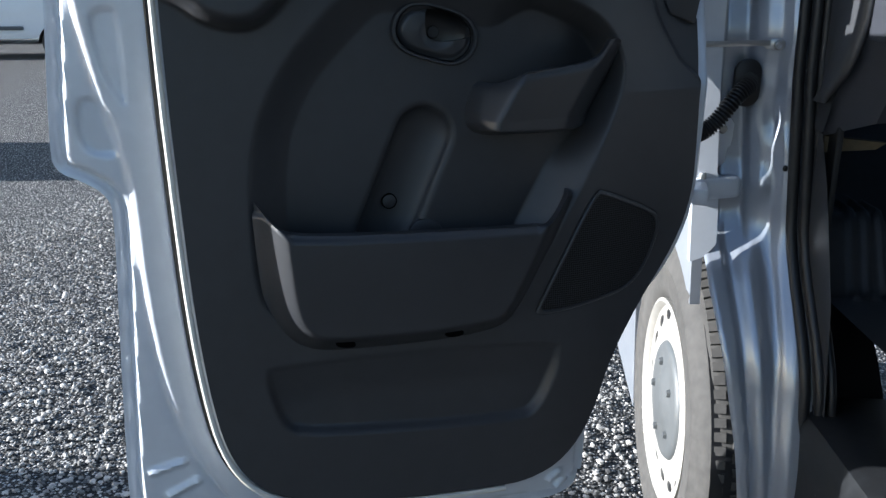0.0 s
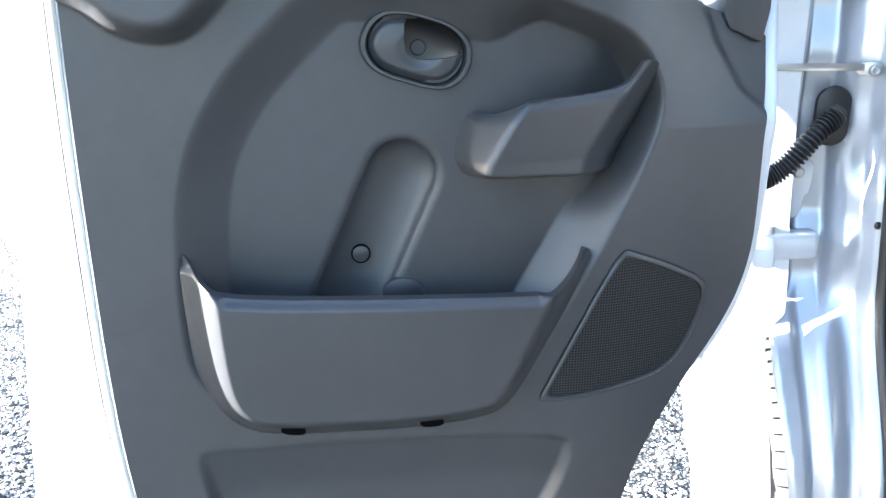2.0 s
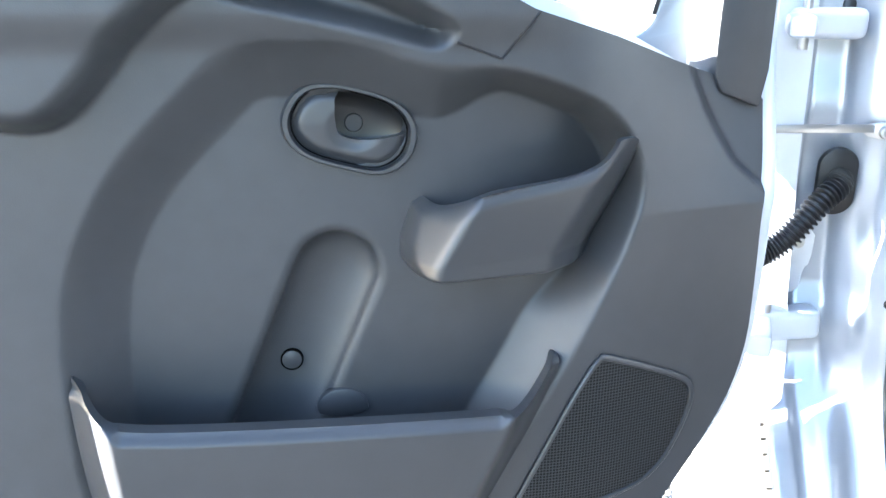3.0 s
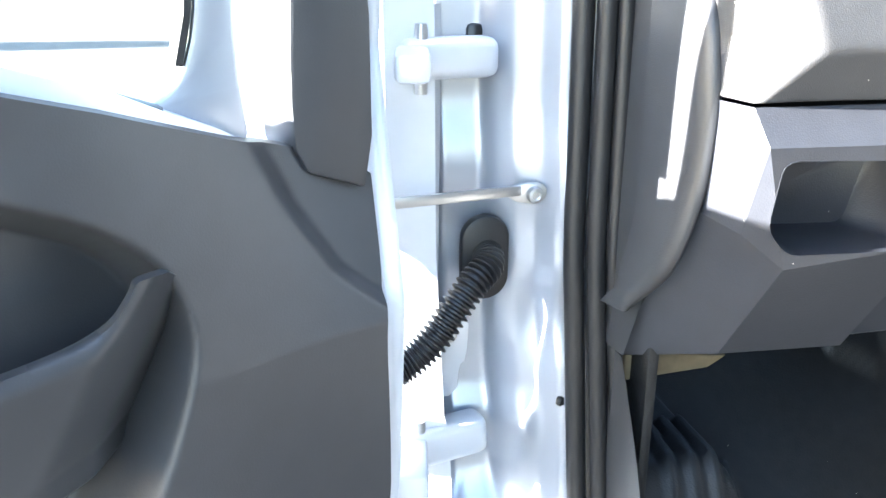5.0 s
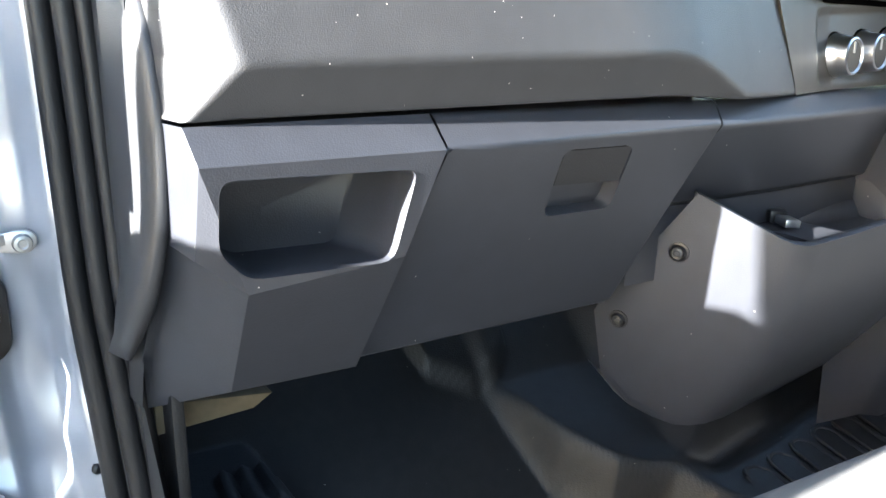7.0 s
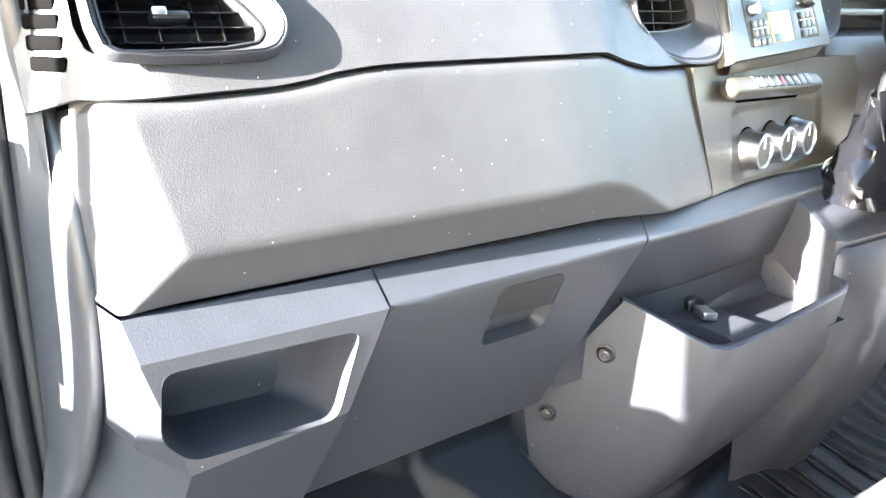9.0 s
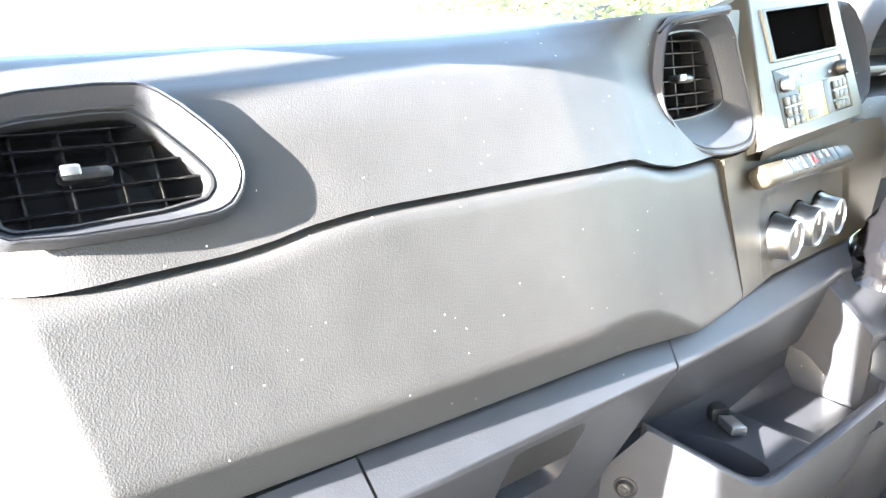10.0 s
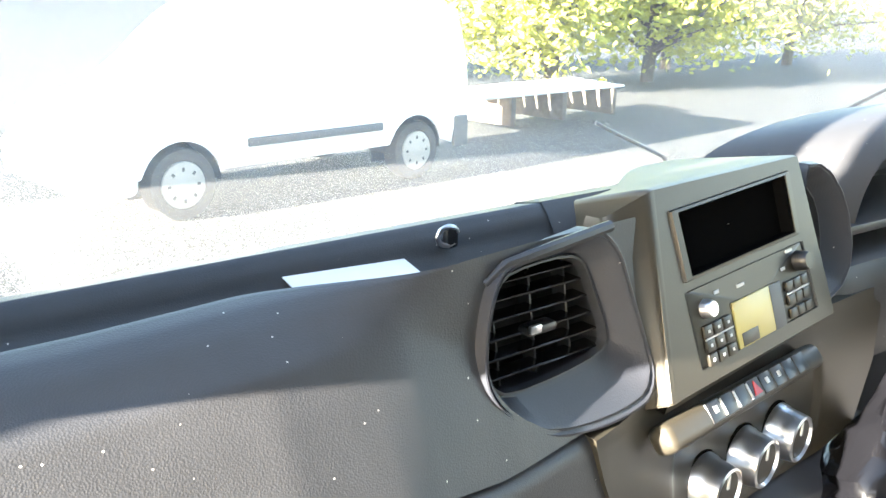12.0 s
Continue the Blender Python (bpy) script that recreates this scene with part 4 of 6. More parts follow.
SX = np.array([1.578, 1.592, 1.606, 1.622, 1.640, 1.658, 1.675, 1.70, 1.73, 1.83, 1.85, 1.862, 1.875, 1.90, 1.98])
SY = np.array([1.411, 1.424, 1.438, 1.454, 1.471, 1.484, 1.491, 1.494, 1.500, 1.600, 1.610, 1.616, 1.625, 1.66, 1.80])
SZ = np.array([1.5755, 1.584, 1.592, 1.597, 1.5985, 1.593, 1.580, 1.556, 1.532, 1.530, 1.540, 1.552, 1.561, 1.553, 1.46])


def upper_surf(p):
    x, s = p[:, 0], p[:, 1]
    seam, k = seam_z(x), (s - 1.478) / 0.1
    band = np.interp(k, [-0.08, -0.03, 0.02, 1.0], [1.390, 1.3735, 1.3675, 1.411])
    y = np.where(s < 1.578, band, np.interp(s, SX, SY))
    z = np.where(s < 1.578, seam + np.maximum(k, 0) * (1.5755 - seam), np.interp(s, SX, SZ))
    z = z + np.interp(x, [0.6, 0.95, 1.05, 1.15, 1.2, 1.4], [-0.020, -0.011, -0.005, 0.005, 0.007, 0.010]) * step(1.53, 1.60, s) * step(1.75, 1.68, s) + 0.022 * (x - 1.0) * step(1.80, 1.86, s)
    y = y + left_wrap(x) * step(1.72, 1.60, s) + recede(x) * step(1.70, 1.60, s)
    out = 1.4035 + (z - 1.465) * 0.194 + (x - 1.16) * 0.07
    from_x = np.interp(s, [1.50, 1.60], [0.94, 1.02])
    y += (np.minimum(y, out) - y) * step(0.0, 1.0, (x - from_x) / (1.15 - from_x)) * step(1.71, 1.64, s)
    return np.stack([x, y, z], 1)


VENT_HOLE = soft([(0.626, 1.512), (0.640, 1.502), (0.735, 1.502), (0.750, 1.508), (0.760, 1.524), (0.752, 1.540), (0.728, 1.564), (0.712, 1.571), (0.640, 1.567), (0.626, 1.556)], 1)
C_RING = soft([(1.180, 1.598), (1.224, 1.603), (1.273, 1.608), (1.292, 1.541), (1.309, 1.486), (1.268, 1.477), (1.211, 1.482), (1.181, 1.496), (1.159, 1.516), (1.151, 1.534), (1.155, 1.560), (1.166, 1.588)], 1)
C_HOLE = C_RING.mean(0) + (C_RING - C_RING.mean(0)) * 0.90
C_HOLE[:, 1] += 0.004 * step(1.55, 1.59, C_HOLE[:, 1])
part("upper_dash", sheet([(0.598, 1.47), (1.302, 1.47), (1.302, 1.66), (1.40, 1.70), (1.40, 1.98), (0.598, 1.98)], 0.005, upper_surf, (0, 0, 0), [VENT_HOLE, C_HOLE]), DASH, dash, "leather-grained upper dashboard", angle=60)
part("cowl_shelf", loft([[(x, 1.60, 1.531 + 0.022 * (x - 1.0)), (x, 1.616, 1.554 + 0.022 * (x - 1.0)), (x, 1.625, 1.562 + 0.022 * (x - 1.0)), (x, 1.66, 1.555 + 0.02 * (x - 1.0)), (x, 1.80, 1.46)] for x in (1.38, 1.6, 1.9, 2.34)]), DASH, dash)
part("tray_floor", rbox(1.0, 0.13, 0.01, pose(1.90, 1.55, 1.535), 0.002), DASH, dash)

END = 0.619  # the dashboard's left end, where it meets the end cap


def mid_level(corner, right, y, z, end, fillet):
    """A line along the middle panel, from its right edge to its left corner, and back along the left end."""
    xs = np.linspace(right, corner + 0.03, 46)
    front = [(x, float(y(x)), float(z(x))) for x in xs]
    tail = rounded([front[-1], (corner, float(y(corner)), float(z(corner))), end], fillet, 6)
    return np.vstack([front[:-1], tail])


mid_face = lambda x: 1.342 + recede(x)
mid_low = lambda x: np.interp(x, [0.6225, 0.66, 0.9, 1.06, 1.12, 1.18], [1.356, 1.362, 1.364, 1.367, 1.369, 1.372]) if x < 1.18 else 1.345 + recede(x)
low_z = lambda x: np.interp(x, [0.6, 1.08, 1.18, 1.30], [1.3420, 1.3415, 1.3335, 1.3315])
TOP_L = mid_level(0.631, 1.2465, lambda x: 1.3655 + recede(x), lambda x: seam_z(x) - 0.0022, (0.617, 1.447, 1.457), 0.016)
CREASE_L = mid_level(0.655, 1.288, mid_face, lambda x: np.interp(x, [0.654, 0.9, 1.06, 1.09, 1.12, 1.15, 1.18, 1.30], [1.379, 1.3805, 1.3800, 1.3755, 1.3650, 1.3500, 1.3365, 1.3345]), (END, 1.408, 1.379), 0.016)
LOW_L = mid_level(0.6225, 1.2895, mid_low, low_z, (END, 1.405, 1.3415), 0.008)
middle = part("middle_dash", moulding([TOP_L + (0, 0.030, 0.002), TOP_L, CREASE_L, LOW_L, LOW_L + (0, 0.030, 0.004)], [0.010, 0.006, 0.002]), DASH, dash, "grained middle dashboard panel", angle=60)


# cubby panel: top slope, front face with the opening, left end, and the part below the lip
CUB = dict(T0=(0.6225, 1.358, 1.3395), T1=(0.8160, 1.3665, 1.3385), TE=(END, 1.407, 1.3385), B0=(0.627, 1.3395, 1.314), B1=(0.8180, 1.342, 1.3125), M0=(0.625, 1.359, 1.246), M1=(0.659, 1.3515, 1.2186), M2=(0.786, 1.3525, 1.2300), SE=(0.6175, 1.415, 1.250), SF=(0.603, 1.470, 1.140), D0=(0.611, 1.512, 1.078), D1=(0.664, 1.432, 1.112), D2=(0.766, 1.408, 1.122))
OPENING = [(0.6405, 1.341, 1.3039), (0.7935, 1.3434, 1.2998), (0.7755, 1.3522, 1.2275), (0.6594, 1.3505, 1.2300), (0.6385, 1.3475, 1.2521)]
pv, pf, rim_at = holed([CUB[k] for k in ("B0", "B1", "M2", "M1", "M0")], OPENING)
slot_of = {}
for key, k in (("B0", 0), ("B1", 1), ("M2", 2), ("M1", 3), ("M0", 4)):
    slot_of[key] = k
for key in ("T0", "T1", "TE", "SE", "SF", "D0", "D1", "D2"):
    slot_of[key] = len(pv)
    pv.append(np.array(CUB[key]))
for names in (("T0", "T1", "B1", "B0"), ("T0", "B0", "M0", "SE", "TE"), ("M0", "M1", "D1", "D0", "SF", "SE"), ("M1", "M2", "D2", "D1")):
    pf.append([slot_of[k] for k in names])
for chain in (("T1", "B1", "M2", "D2"), ("D2", "D1", "D0")):
    for a, b in zip(chain, chain[1:]):
        for k in (a, b):
            if k + "x" not in slot_of:
                slot_of[k + "x"] = len(pv)
                pv.append(np.array(CUB[k]) + (0, 0.035, 0.004))
        pf.append([slot_of[k] for k in (a, b, b + "x", a + "x")])
cubby = flat_shaded(part("cubby_panel", facets(pv, pf, 0.0045), DASH_LOW, dash, "lower dash panel with open cubby", angle=60))
hole = np.array([pv[k] for k in rim_at])
hc = hole.mean(0)
rows = [hole + (0, -0.0006, 0), hole + (hole - hc) * -0.012 + (0, 0.0018, 0)]
for k, yy in ((0.965, 1.366), (0.95, 1.392), (0.93, 1.410), (0.88, 1.418), (0.02, 1.420)):
    q = hc + (hole - hc) * k
    q[:, 1] = yy
    q[:, 0] = np.where(q[:, 0] > hc[0], q[:, 0] - 0.012 * (yy > 1.40), q[:, 0])
    rows.append(q)
part("cubby_recess", loft(rows, True), DASH_LOW, cubby, angle=60)

# glovebox lid, one plane that leans away downwards
LATCH = [(0.9415, 1.3541, 1.3020), (1.0262, 1.3593, 1.3005), (1.0226, 1.3861, 1.2378), (0.9400, 1.3811, 1.2385)]
gv_, gf_, latch_at = holed([(0.8200, 1.342, 1.3125), (1.1400, 1.361, 1.3110), (1.078, 1.4415, 1.119), (0.770, 1.424, 1.1215)], LATCH)
base = len(gv_)
gv_ += [np.array(q) for q in ((0.8185, 1.3670, 1.3385), (1.152, 1.3860, 1.3335), (0.8185, 1.397, 1.340), (1.152, 1.416, 1.335), (0.770, 1.60, 1.125), (1.078, 1.60, 1.122), (1.1400, 1.60, 1.3140))]
gf_ += [(base, base + 1, 1, 0), (base, base + 1, base + 3, base + 2), (3, 2, base + 5, base + 4), (1, 2, base + 5, base + 6)]
glove = flat_shaded(part("glovebox_lid", facets(gv_, gf_, 0.0045), DASH_LOW, dash, "closed glovebox lid", angle=60))
lh = np.array([gv_[k] for k in latch_at])
lc = lh.mean(0)
part("scoop", loft([lh, lc + (lh - lc) * 0.98 + (0, 0.004, 0), lc + (lh - lc) * 0.90 + (0, 0.016, 0.002), lc + (lh - lc) * 0.02 + (0, 0.016, 0.004)], True), DASH_LOW, glove, angle=60)
la = np.array([LATCH[0], LATCH[1], (1.0240, 1.3745, 1.2650), (0.9405, 1.3690, 1.2680)])
lm = la.mean(0)
up_face = np.cross(la[1] - la[0], la[3] - la[0])
up_face = up_face / np.linalg.norm(up_face) * (-1 if up_face[1] > 0 else 1)
plate = lambda k, d: [tuple(lm + (q - lm) * k - up_face * d) for q in la]
part("latch", loft([plate(0.965, 0.010), plate(0.965, 0.0012), plate(0.945, 0.0002), plate(0.02, 0.0002)], True), RUBBER, glove, "dark flush glovebox latch", angle=30)

# black strip added behind the lower seam to stop light leaking through
part("seam_backing", loft([[(x, 1.412, z) for x in (0.63, 0.90, 1.15)] for z in (1.322, 1.338, 1.356)]), BLACK, dash)

# the filler between glovebox and gear console
fill_x = (1.1425, 1.20, 1.29, 1.36, 1.45, 1.54, 1.70)
fl_top = np.array([(x + 0.012, np.interp(x, [1.14, 1.29, 1.54, 1.7], [1.386, 1.405, 1.448, 1.46]), np.interp(x, [1.14, 1.29, 1.7], [1.3335, 1.3310, 1.327])) for x in fill_x])
fl_bend = np.array([(x, np.interp(x, [1.14, 1.29, 1.45, 1.54, 1.7], [1.361, 1.378, 1.402, 1.420, 1.43]), np.interp(x, [1.14, 1.45, 1.7], [1.3110, 1.3105, 1.302])) for x in fill_x])
fl_low = np.array([(x + 0.004, np.interp(x, [1.14, 1.29, 1.54, 1.7], [1.415, 1.422, 1.446, 1.45]), np.interp(x, [1.14, 1.29, 1.54], [1.226, 1.224, 1.2225])) for x in fill_x])
fl_low[0, 0] -= 0.055
part("lower_filler", moulding([fl_top + (0, 0.03, 0.003), fl_top, fl_bend, fl_low, fl_low + (0, 0.012, -0.006), fl_low + (0, 0.02, -0.09)], [0.003, 0.006, 0.003, 0.002]), DASH_LOW, dash, angle=60)
CTR = np.array([(1.2355, 1.4765), (1.72, 1.4765), (1.70, 1.40), (1.66, 1.345), (1.60, 1.334), (1.2915, 1.332), (1.270, 1.385), (1.247, 1.44)])
HVAC = soft([(1.345, 1.418), (1.348, 1.345), (1.356, 1.338), (1.585, 1.345), (1.60, 1.42), (1.58, 1.43), (1.36, 1.424)], 1)


def ctr_surf(p):
    y = face_y(p[:, 0]) + 0.001 + 0.016 * np.clip((p[:, 1] - 1.345) / 0.12, 0, 1) + 0.004 * step(0.0, 0.005, -sd(HVAC, p))
    return np.stack([p[:, 0], y, p[:, 1]], 1)


stack = part("control_panel", sheet(CTR, 0.0045, ctr_surf, (0, 0.02, 0)), BEZEL, dash, "grey-brown centre control panel", angle=60)


# air vents
def vent(name, outline, opening, m, parent, label, bars, cross, plastic=None, proud=0.004):
    """An air vent in local x, y with z outwards."""
    o, q = soft(outline, 1), soft(opening, 1)
    lift = lambda ring, z: [tuple(m @ Vector((a, b, z))) for a, b in ring]

    def even(ring, n=72):
        r = np.vstack([ring, ring[:1]])
        s = np.r_[0, np.cumsum(np.hypot(*np.diff(r, axis=0).T))]
        t = np.linspace(0, s[-1], n, endpoint=False)
        return np.stack([np.interp(t, s, r[:, 0]), np.interp(t, s, r[:, 1])], 1)

    o, q = even(o), even(q)
    start = np.argmin(np.hypot(*(q - o[0]).T))
    q = np.roll(q, -start, 0)
    c = q.mean(0)
    oc, deep = o.mean(0), 0.012
    wide = lambda k: oc + (o - oc) * k
    body = part(name, loft([lift(wide(1.035), -0.008), lift(wide(1.02), 0.0), lift(wide(1.005), proud), lift(0.96 * o + 0.04 * q, proud + 0.0005), lift(0.90 * o + 0.10 * q, proud - 0.0012), lift(0.87 * o + 0.13 * q, proud - 0.0012), lift(0.83 * o + 0.17 * q, proud), lift(0.76 * o + 0.24 * q, proud - 0.001), lift(0.18 * o + 0.82 * q, -deep), lift(q, -deep - 0.001)], True), plastic or TRIM_SMOOTH, parent, label, angle=40)
    part("vent_rim", loft([lift(q + 0.05 * (q - c), -deep - 0.003), lift(q + 0.035 * (q - c), 0.0025 - deep), lift(q, 0.0025 - deep), lift(q - 0.02 * (q - c), -0.005 - deep)], True), TRIM_SMOOTH, body)
    part("duct", loft([lift(q, -deep - 0.003), lift(q - 0.02 * (q - c), -deep - 0.02), lift(q - 0.1 * (q - c), -deep - 0.05), lift(c + 0.01 * (q - c), -deep - 0.05)], True), BLACK, body)
    lo, hi = q.min(0), q.max(0)
    for f in bars:
        y = lo[1] + f * (hi[1] - lo[1])
        xs = [a for (a, b), (a2, b2) in zip(q, np.roll(q, -1, 0)) if (b - y) * (b2 - y) <= 0]
        if len(xs) >= 2:
            part("slat", rbox(max(xs) - min(xs) - 0.002, 0.0016, 0.014, m @ pose((max(xs) + min(xs)) / 2, y, -0.010 - deep, 12), 0.0006, 1), GLOSS_BLACK, body)
    for f in cross:
        x = lo[0] + f * (hi[0] - lo[0])
        ys = [b for (a, b), (a2, b2) in zip(q, np.roll(q, -1, 0)) if (a - x) * (a2 - x) <= 0]
        if len(ys) >= 2:
            part("fin", rbox(0.0016, max(ys) - min(ys) - 0.002, 0.012, m @ pose(x, (max(ys) + min(ys)) / 2, -0.017 - deep), 0.0005, 1), BLACK, body)
    y = lo[1] + 0.46 * (hi[1] - lo[1])
    tab = part("vent_tab", rbox(0.026, 0.007, 0.012, m @ pose(c[0] - 0.004, y, -0.002 - deep, 10), 0.003), BLACK, body)
    part("tab_tip", rbox(0.010, 0.006, 0.004, m @ pose(c[0] - 0.012, y + 0.001, 0.004 - deep, 10), 0.0015), CHROME, tab)
    return body


def plane_at(x, y, z, rake, turn=0):
    """Local x to the right, y up the face, z out towards the seats; the face leans back by rake degrees."""
    return pose(x, y, z, 90 - rake, 0, turn)


vm = plane_at(0, 1.364, 1.500, 31)
cs = math.cos(radians(31))
flat = lambda pts: [(a, (b - 1.500) / cs) for a, b in pts]
vent("left_vent", flat([(0.627, 1.512), (0.640, 1.503), (0.735, 1.503), (0.750, 1.509), (0.759, 1.524), (0.752, 1.540), (0.728, 1.563), (0.712, 1.570), (0.640, 1.566), (0.627, 1.556)]), flat([(0.638, 1.516), (0.648, 1.511), (0.735, 1.514), (0.744, 1.523), (0.740, 1.531), (0.716, 1.556), (0.707, 1.560), (0.645, 1.557), (0.637, 1.550)]), vm, dash, "dark air vent with slats", (0.17, 0.37, 0.57, 0.77, 0.93), (0.16, 0.38, 0.62, 0.80), DASH_LOW, 0.0025)
cm = plane_at(1.16, 1.4025, 1.465, 11, 4)
cflat = lambda pts: [((a - 1.16) / math.cos(radians(4)), (b - 1.465) / math.cos(radians(11))) for a, b in pts]
vent("centre_vent", cflat(C_RING), cflat([(1.186, 1.586), (1.212, 1.590), (1.246, 1.590), (1.258, 1.584), (1.264, 1.570), (1.278, 1.530), (1.268, 1.521), (1.228, 1.516), (1.183, 1.515), (1.170, 1.523), (1.165, 1.538), (1.171, 1.566)]), cm, dash, "dark centre air vent with slats", (0.14, 0.30, 0.46, 0.62, 0.78, 0.92), (0.2, 0.5, 0.8), DASH_LOW, 0.007)
part("vent_hood", tube([tuple(cm @ Vector((a, b, z))) for (a, b), z in zip(cflat([(1.164, 1.588), (1.178, 1.597), (1.224, 1.602), (1.268, 1.6065), (1.276, 1.604)]), (0.000, 0.004, 0.006, 0.007, 0.002))], [0.002, 0.0036, 0.004, 0.004, 0.002], 8), TRIM_SMOOTH, dash)
vent("right_vent", [(-0.022, 0.0), (0.035, 0.0), (0.066, 0.03), (0.055, 0.085), (0.02, 0.122), (-0.022, 0.124)], [(-0.010, 0.032), (0.022, 0.028), (0.032, 0.045), (0.026, 0.085), (0.004, 0.106), (-0.010, 0.106)], plane_at(1.548, 1.446, 1.495, 10, 4), dash, "dark air vent right of the radio", (0.15, 0.35, 0.55, 0.75, 0.92), (0.4, 0.75), DASH_LOW)
for k in range(6):
    q = upper_surf(np.array([[0.613, 1.503 + 0.0125 * k]]))[0]
    part("demister_slot", rbox(0.030, 0.006, 0.0098, pose(q[0], q[1] + 0.001, q[2], 0, 0, -58), 0.002), LENS, dash)
xs = np.linspace(0.62, 1.36, 60)
# added black strip that keeps the upper seam dark against windscreen light
part("seam_backing", loft([[(x, float(face_y(np.array([x]))[0]) + 0.044, float(seam_z(x)) + d) for x in xs] for d in (-0.016, 0.0, 0.008)]), BLACK, dash)

# ---- radio pod ----
BZ = [Vector((1.3085, 1.399, 1.4815)), Vector((1.5375, 1.421, 1.4965)), Vector((1.512, 1.456, 1.6285)), Vector((1.3155, 1.443, 1.6230))]
pod = thing("radio_pod", (1.41, 1.50, 1.45), "grey-brown radio surround standing on the dashboard", "radio console")
bx = (BZ[1] - BZ[0]).normalized()
bn = bx.cross((BZ[3] - BZ[0]).normalized()).normalized()
by = bn.cross(bx)
BM = Matrix((bx, by, bn)).transposed().to_4x4()
BM.translation = BZ[0]
bz2 = [BM.inverted() @ v for v in BZ]
face = soft([(v.x, v.y) for v in bz2], 0)
ring = lambda k, z, pts=face: [tuple(BM @ Vector((*(pts.mean(0) + (np.asarray(q) - pts.mean(0)) * k), z))) for q in pts]
dense = lambda pts: np.array([np.array(pts[i]) * (1 - f) + np.array(pts[(i + 1) % len(pts)]) * f for i in range(len(pts)) for f in (0, 0.04, 0.08, 0.3, 0.5, 0.7, 0.92, 0.96)])
fd = soft(dense(face), 1)
SCREEN = soft(dense([(0.048, 0.080), (0.188, 0.080), (0.188, 0.126), (0.046, 0.126)]), 1)
RADIO = soft(dense([(0.040, 0.012), (0.206, 0.012), (0.200, 0.070), (0.038, 0.070)]), 1)
part("pod_face", sheet(fd, 0.004, lambda p: np.array([BM @ Vector((a, b, 0.0)) for a, b in p]), (0, 0, 0), [SCREEN, RADIO]), BEZEL, pod)
part("pod_sides", loft([ring(1.0, 0.0, fd), ring(1.018, -0.004, fd), ring(1.03, -0.012, fd), [tuple(Vector(q) + Vector((0.030, 0.10 + 0.05 * float(step(1.34, 1.46, q[0])), -0.032))) for q in ring(1.03, 0.0, fd)]], True), BEZEL, pod, angle=50)
edge_l = np.array([BZ[0].lerp(BZ[3], f) for f in (0.0, 0.05, 0.5, 0.95, 1.0)])
ring_l = np.array([(1.302, 1.424, 1.468), (1.300, 1.425, 1.478), (1.288, 1.434, 1.540), (1.280, 1.446, 1.600), (1.281, 1.452, 1.606)])
back_l = np.array([(1.296, 1.47, 1.47), (1.294, 1.47, 1.48), (1.288, 1.48, 1.54), (1.300, 1.488, 1.592), (1.304, 1.49, 1.597)])
part("pod_cheek", moulding([edge_l + (0.02, 0.004, 0.0), edge_l + (0.0, -0.001, 0.0), ring_l, back_l], [0.006, 0.008]), BEZEL, pod, angle=60)
skirt = [(BZ[0] + Vector((0.002, 0.004, 0.002)), BZ[1] + Vector((-0.002, 0.004, 0.002))), (BZ[0] + Vector((0.010, 0.014, -0.016)), BZ[1] + Vector((-0.006, 0.014, -0.016))), (BZ[0] + Vector((0.018, 0.040, -0.022)), BZ[1] + Vector((-0.010, 0.040, -0.024)))]
part("pod_skirt", loft([[a, a.lerp(b, 0.5), b] for a, b in skirt]), BEZEL, pod)
lifted = lambda pts, k, z: [tuple(BM @ Vector((*(pts.mean(0) + (q - pts.mean(0)) * k), z))) for q in pts]
slot = part("screen_recess", loft([lifted(SCREEN, 1.06, 0.0), lifted(SCREEN, 1.05, 0.002), lifted(SCREEN, 0.99, 0.001), lifted(SCREEN, 0.97, -0.008), lifted(SCREEN, 0.02, -0.009)], True), LENS, pod, "black empty display recess")
part("screen_rim", loft([lifted(SCREEN, 1.13, 0.0004), lifted(SCREEN, 1.12, 0.0022), lifted(SCREEN, 1.03, 0.0025), lifted(SCREEN, 1.01, -0.004)], True), BEZEL, slot)
part("screen_gap", loft([lifted(SCREEN, 1.15, 0.0002), lifted(SCREEN, 1.145, 0.0010), lifted(SCREEN, 1.13, 0.0002)], True), BLACK, slot)
radio = part("radio", loft([lifted(RADIO, 1.0, -0.004), lifted(RADIO, 0.985, -0.001), lifted(RADIO, 0.97, -0.0005), lifted(RADIO, 0.02, -0.0005)], True), RADIO_BLACK, pod, "car radio with amber display")
part("radio_gap", loft([lifted(RADIO, 1.012, 0.0004), lifted(RADIO, 1.0, -0.002), lifted(RADIO, 0.99, -0.003)], True), BLACK, radio)
part("display", rbox(0.066, 0.036, 0.002, BM @ pose(0.121, 0.030, 0.0002), 0.0008), AMBER, radio, "amber radio display")
part("display_blot", rbox(0.022, 0.010, 0.001, BM @ pose(0.104, 0.018, 0.0012), 0.0003), BEZEL, radio)
# grey strip modelled as the glare lying on the display
part("display_glare", rbox(0.016, 0.036, 0.001, BM @ pose(0.147, 0.030, 0.0011), 0.0003), CAP, radio)
part("volume_knob", lathe([(0.0, 0.008), (0.0055, 0.008), (0.0065, 0.006), (0.0072, 0.0)], 20, BM @ pose(0.056, 0.053, 0.0)), CHROME, radio)
part("mode_knob", lathe([(0.0, 0.011), (0.0065, 0.011), (0.0075, 0.009), (0.0085, 0.0)], 20, BM @ pose(0.188, 0.056, 0.0)), BLACK, radio)
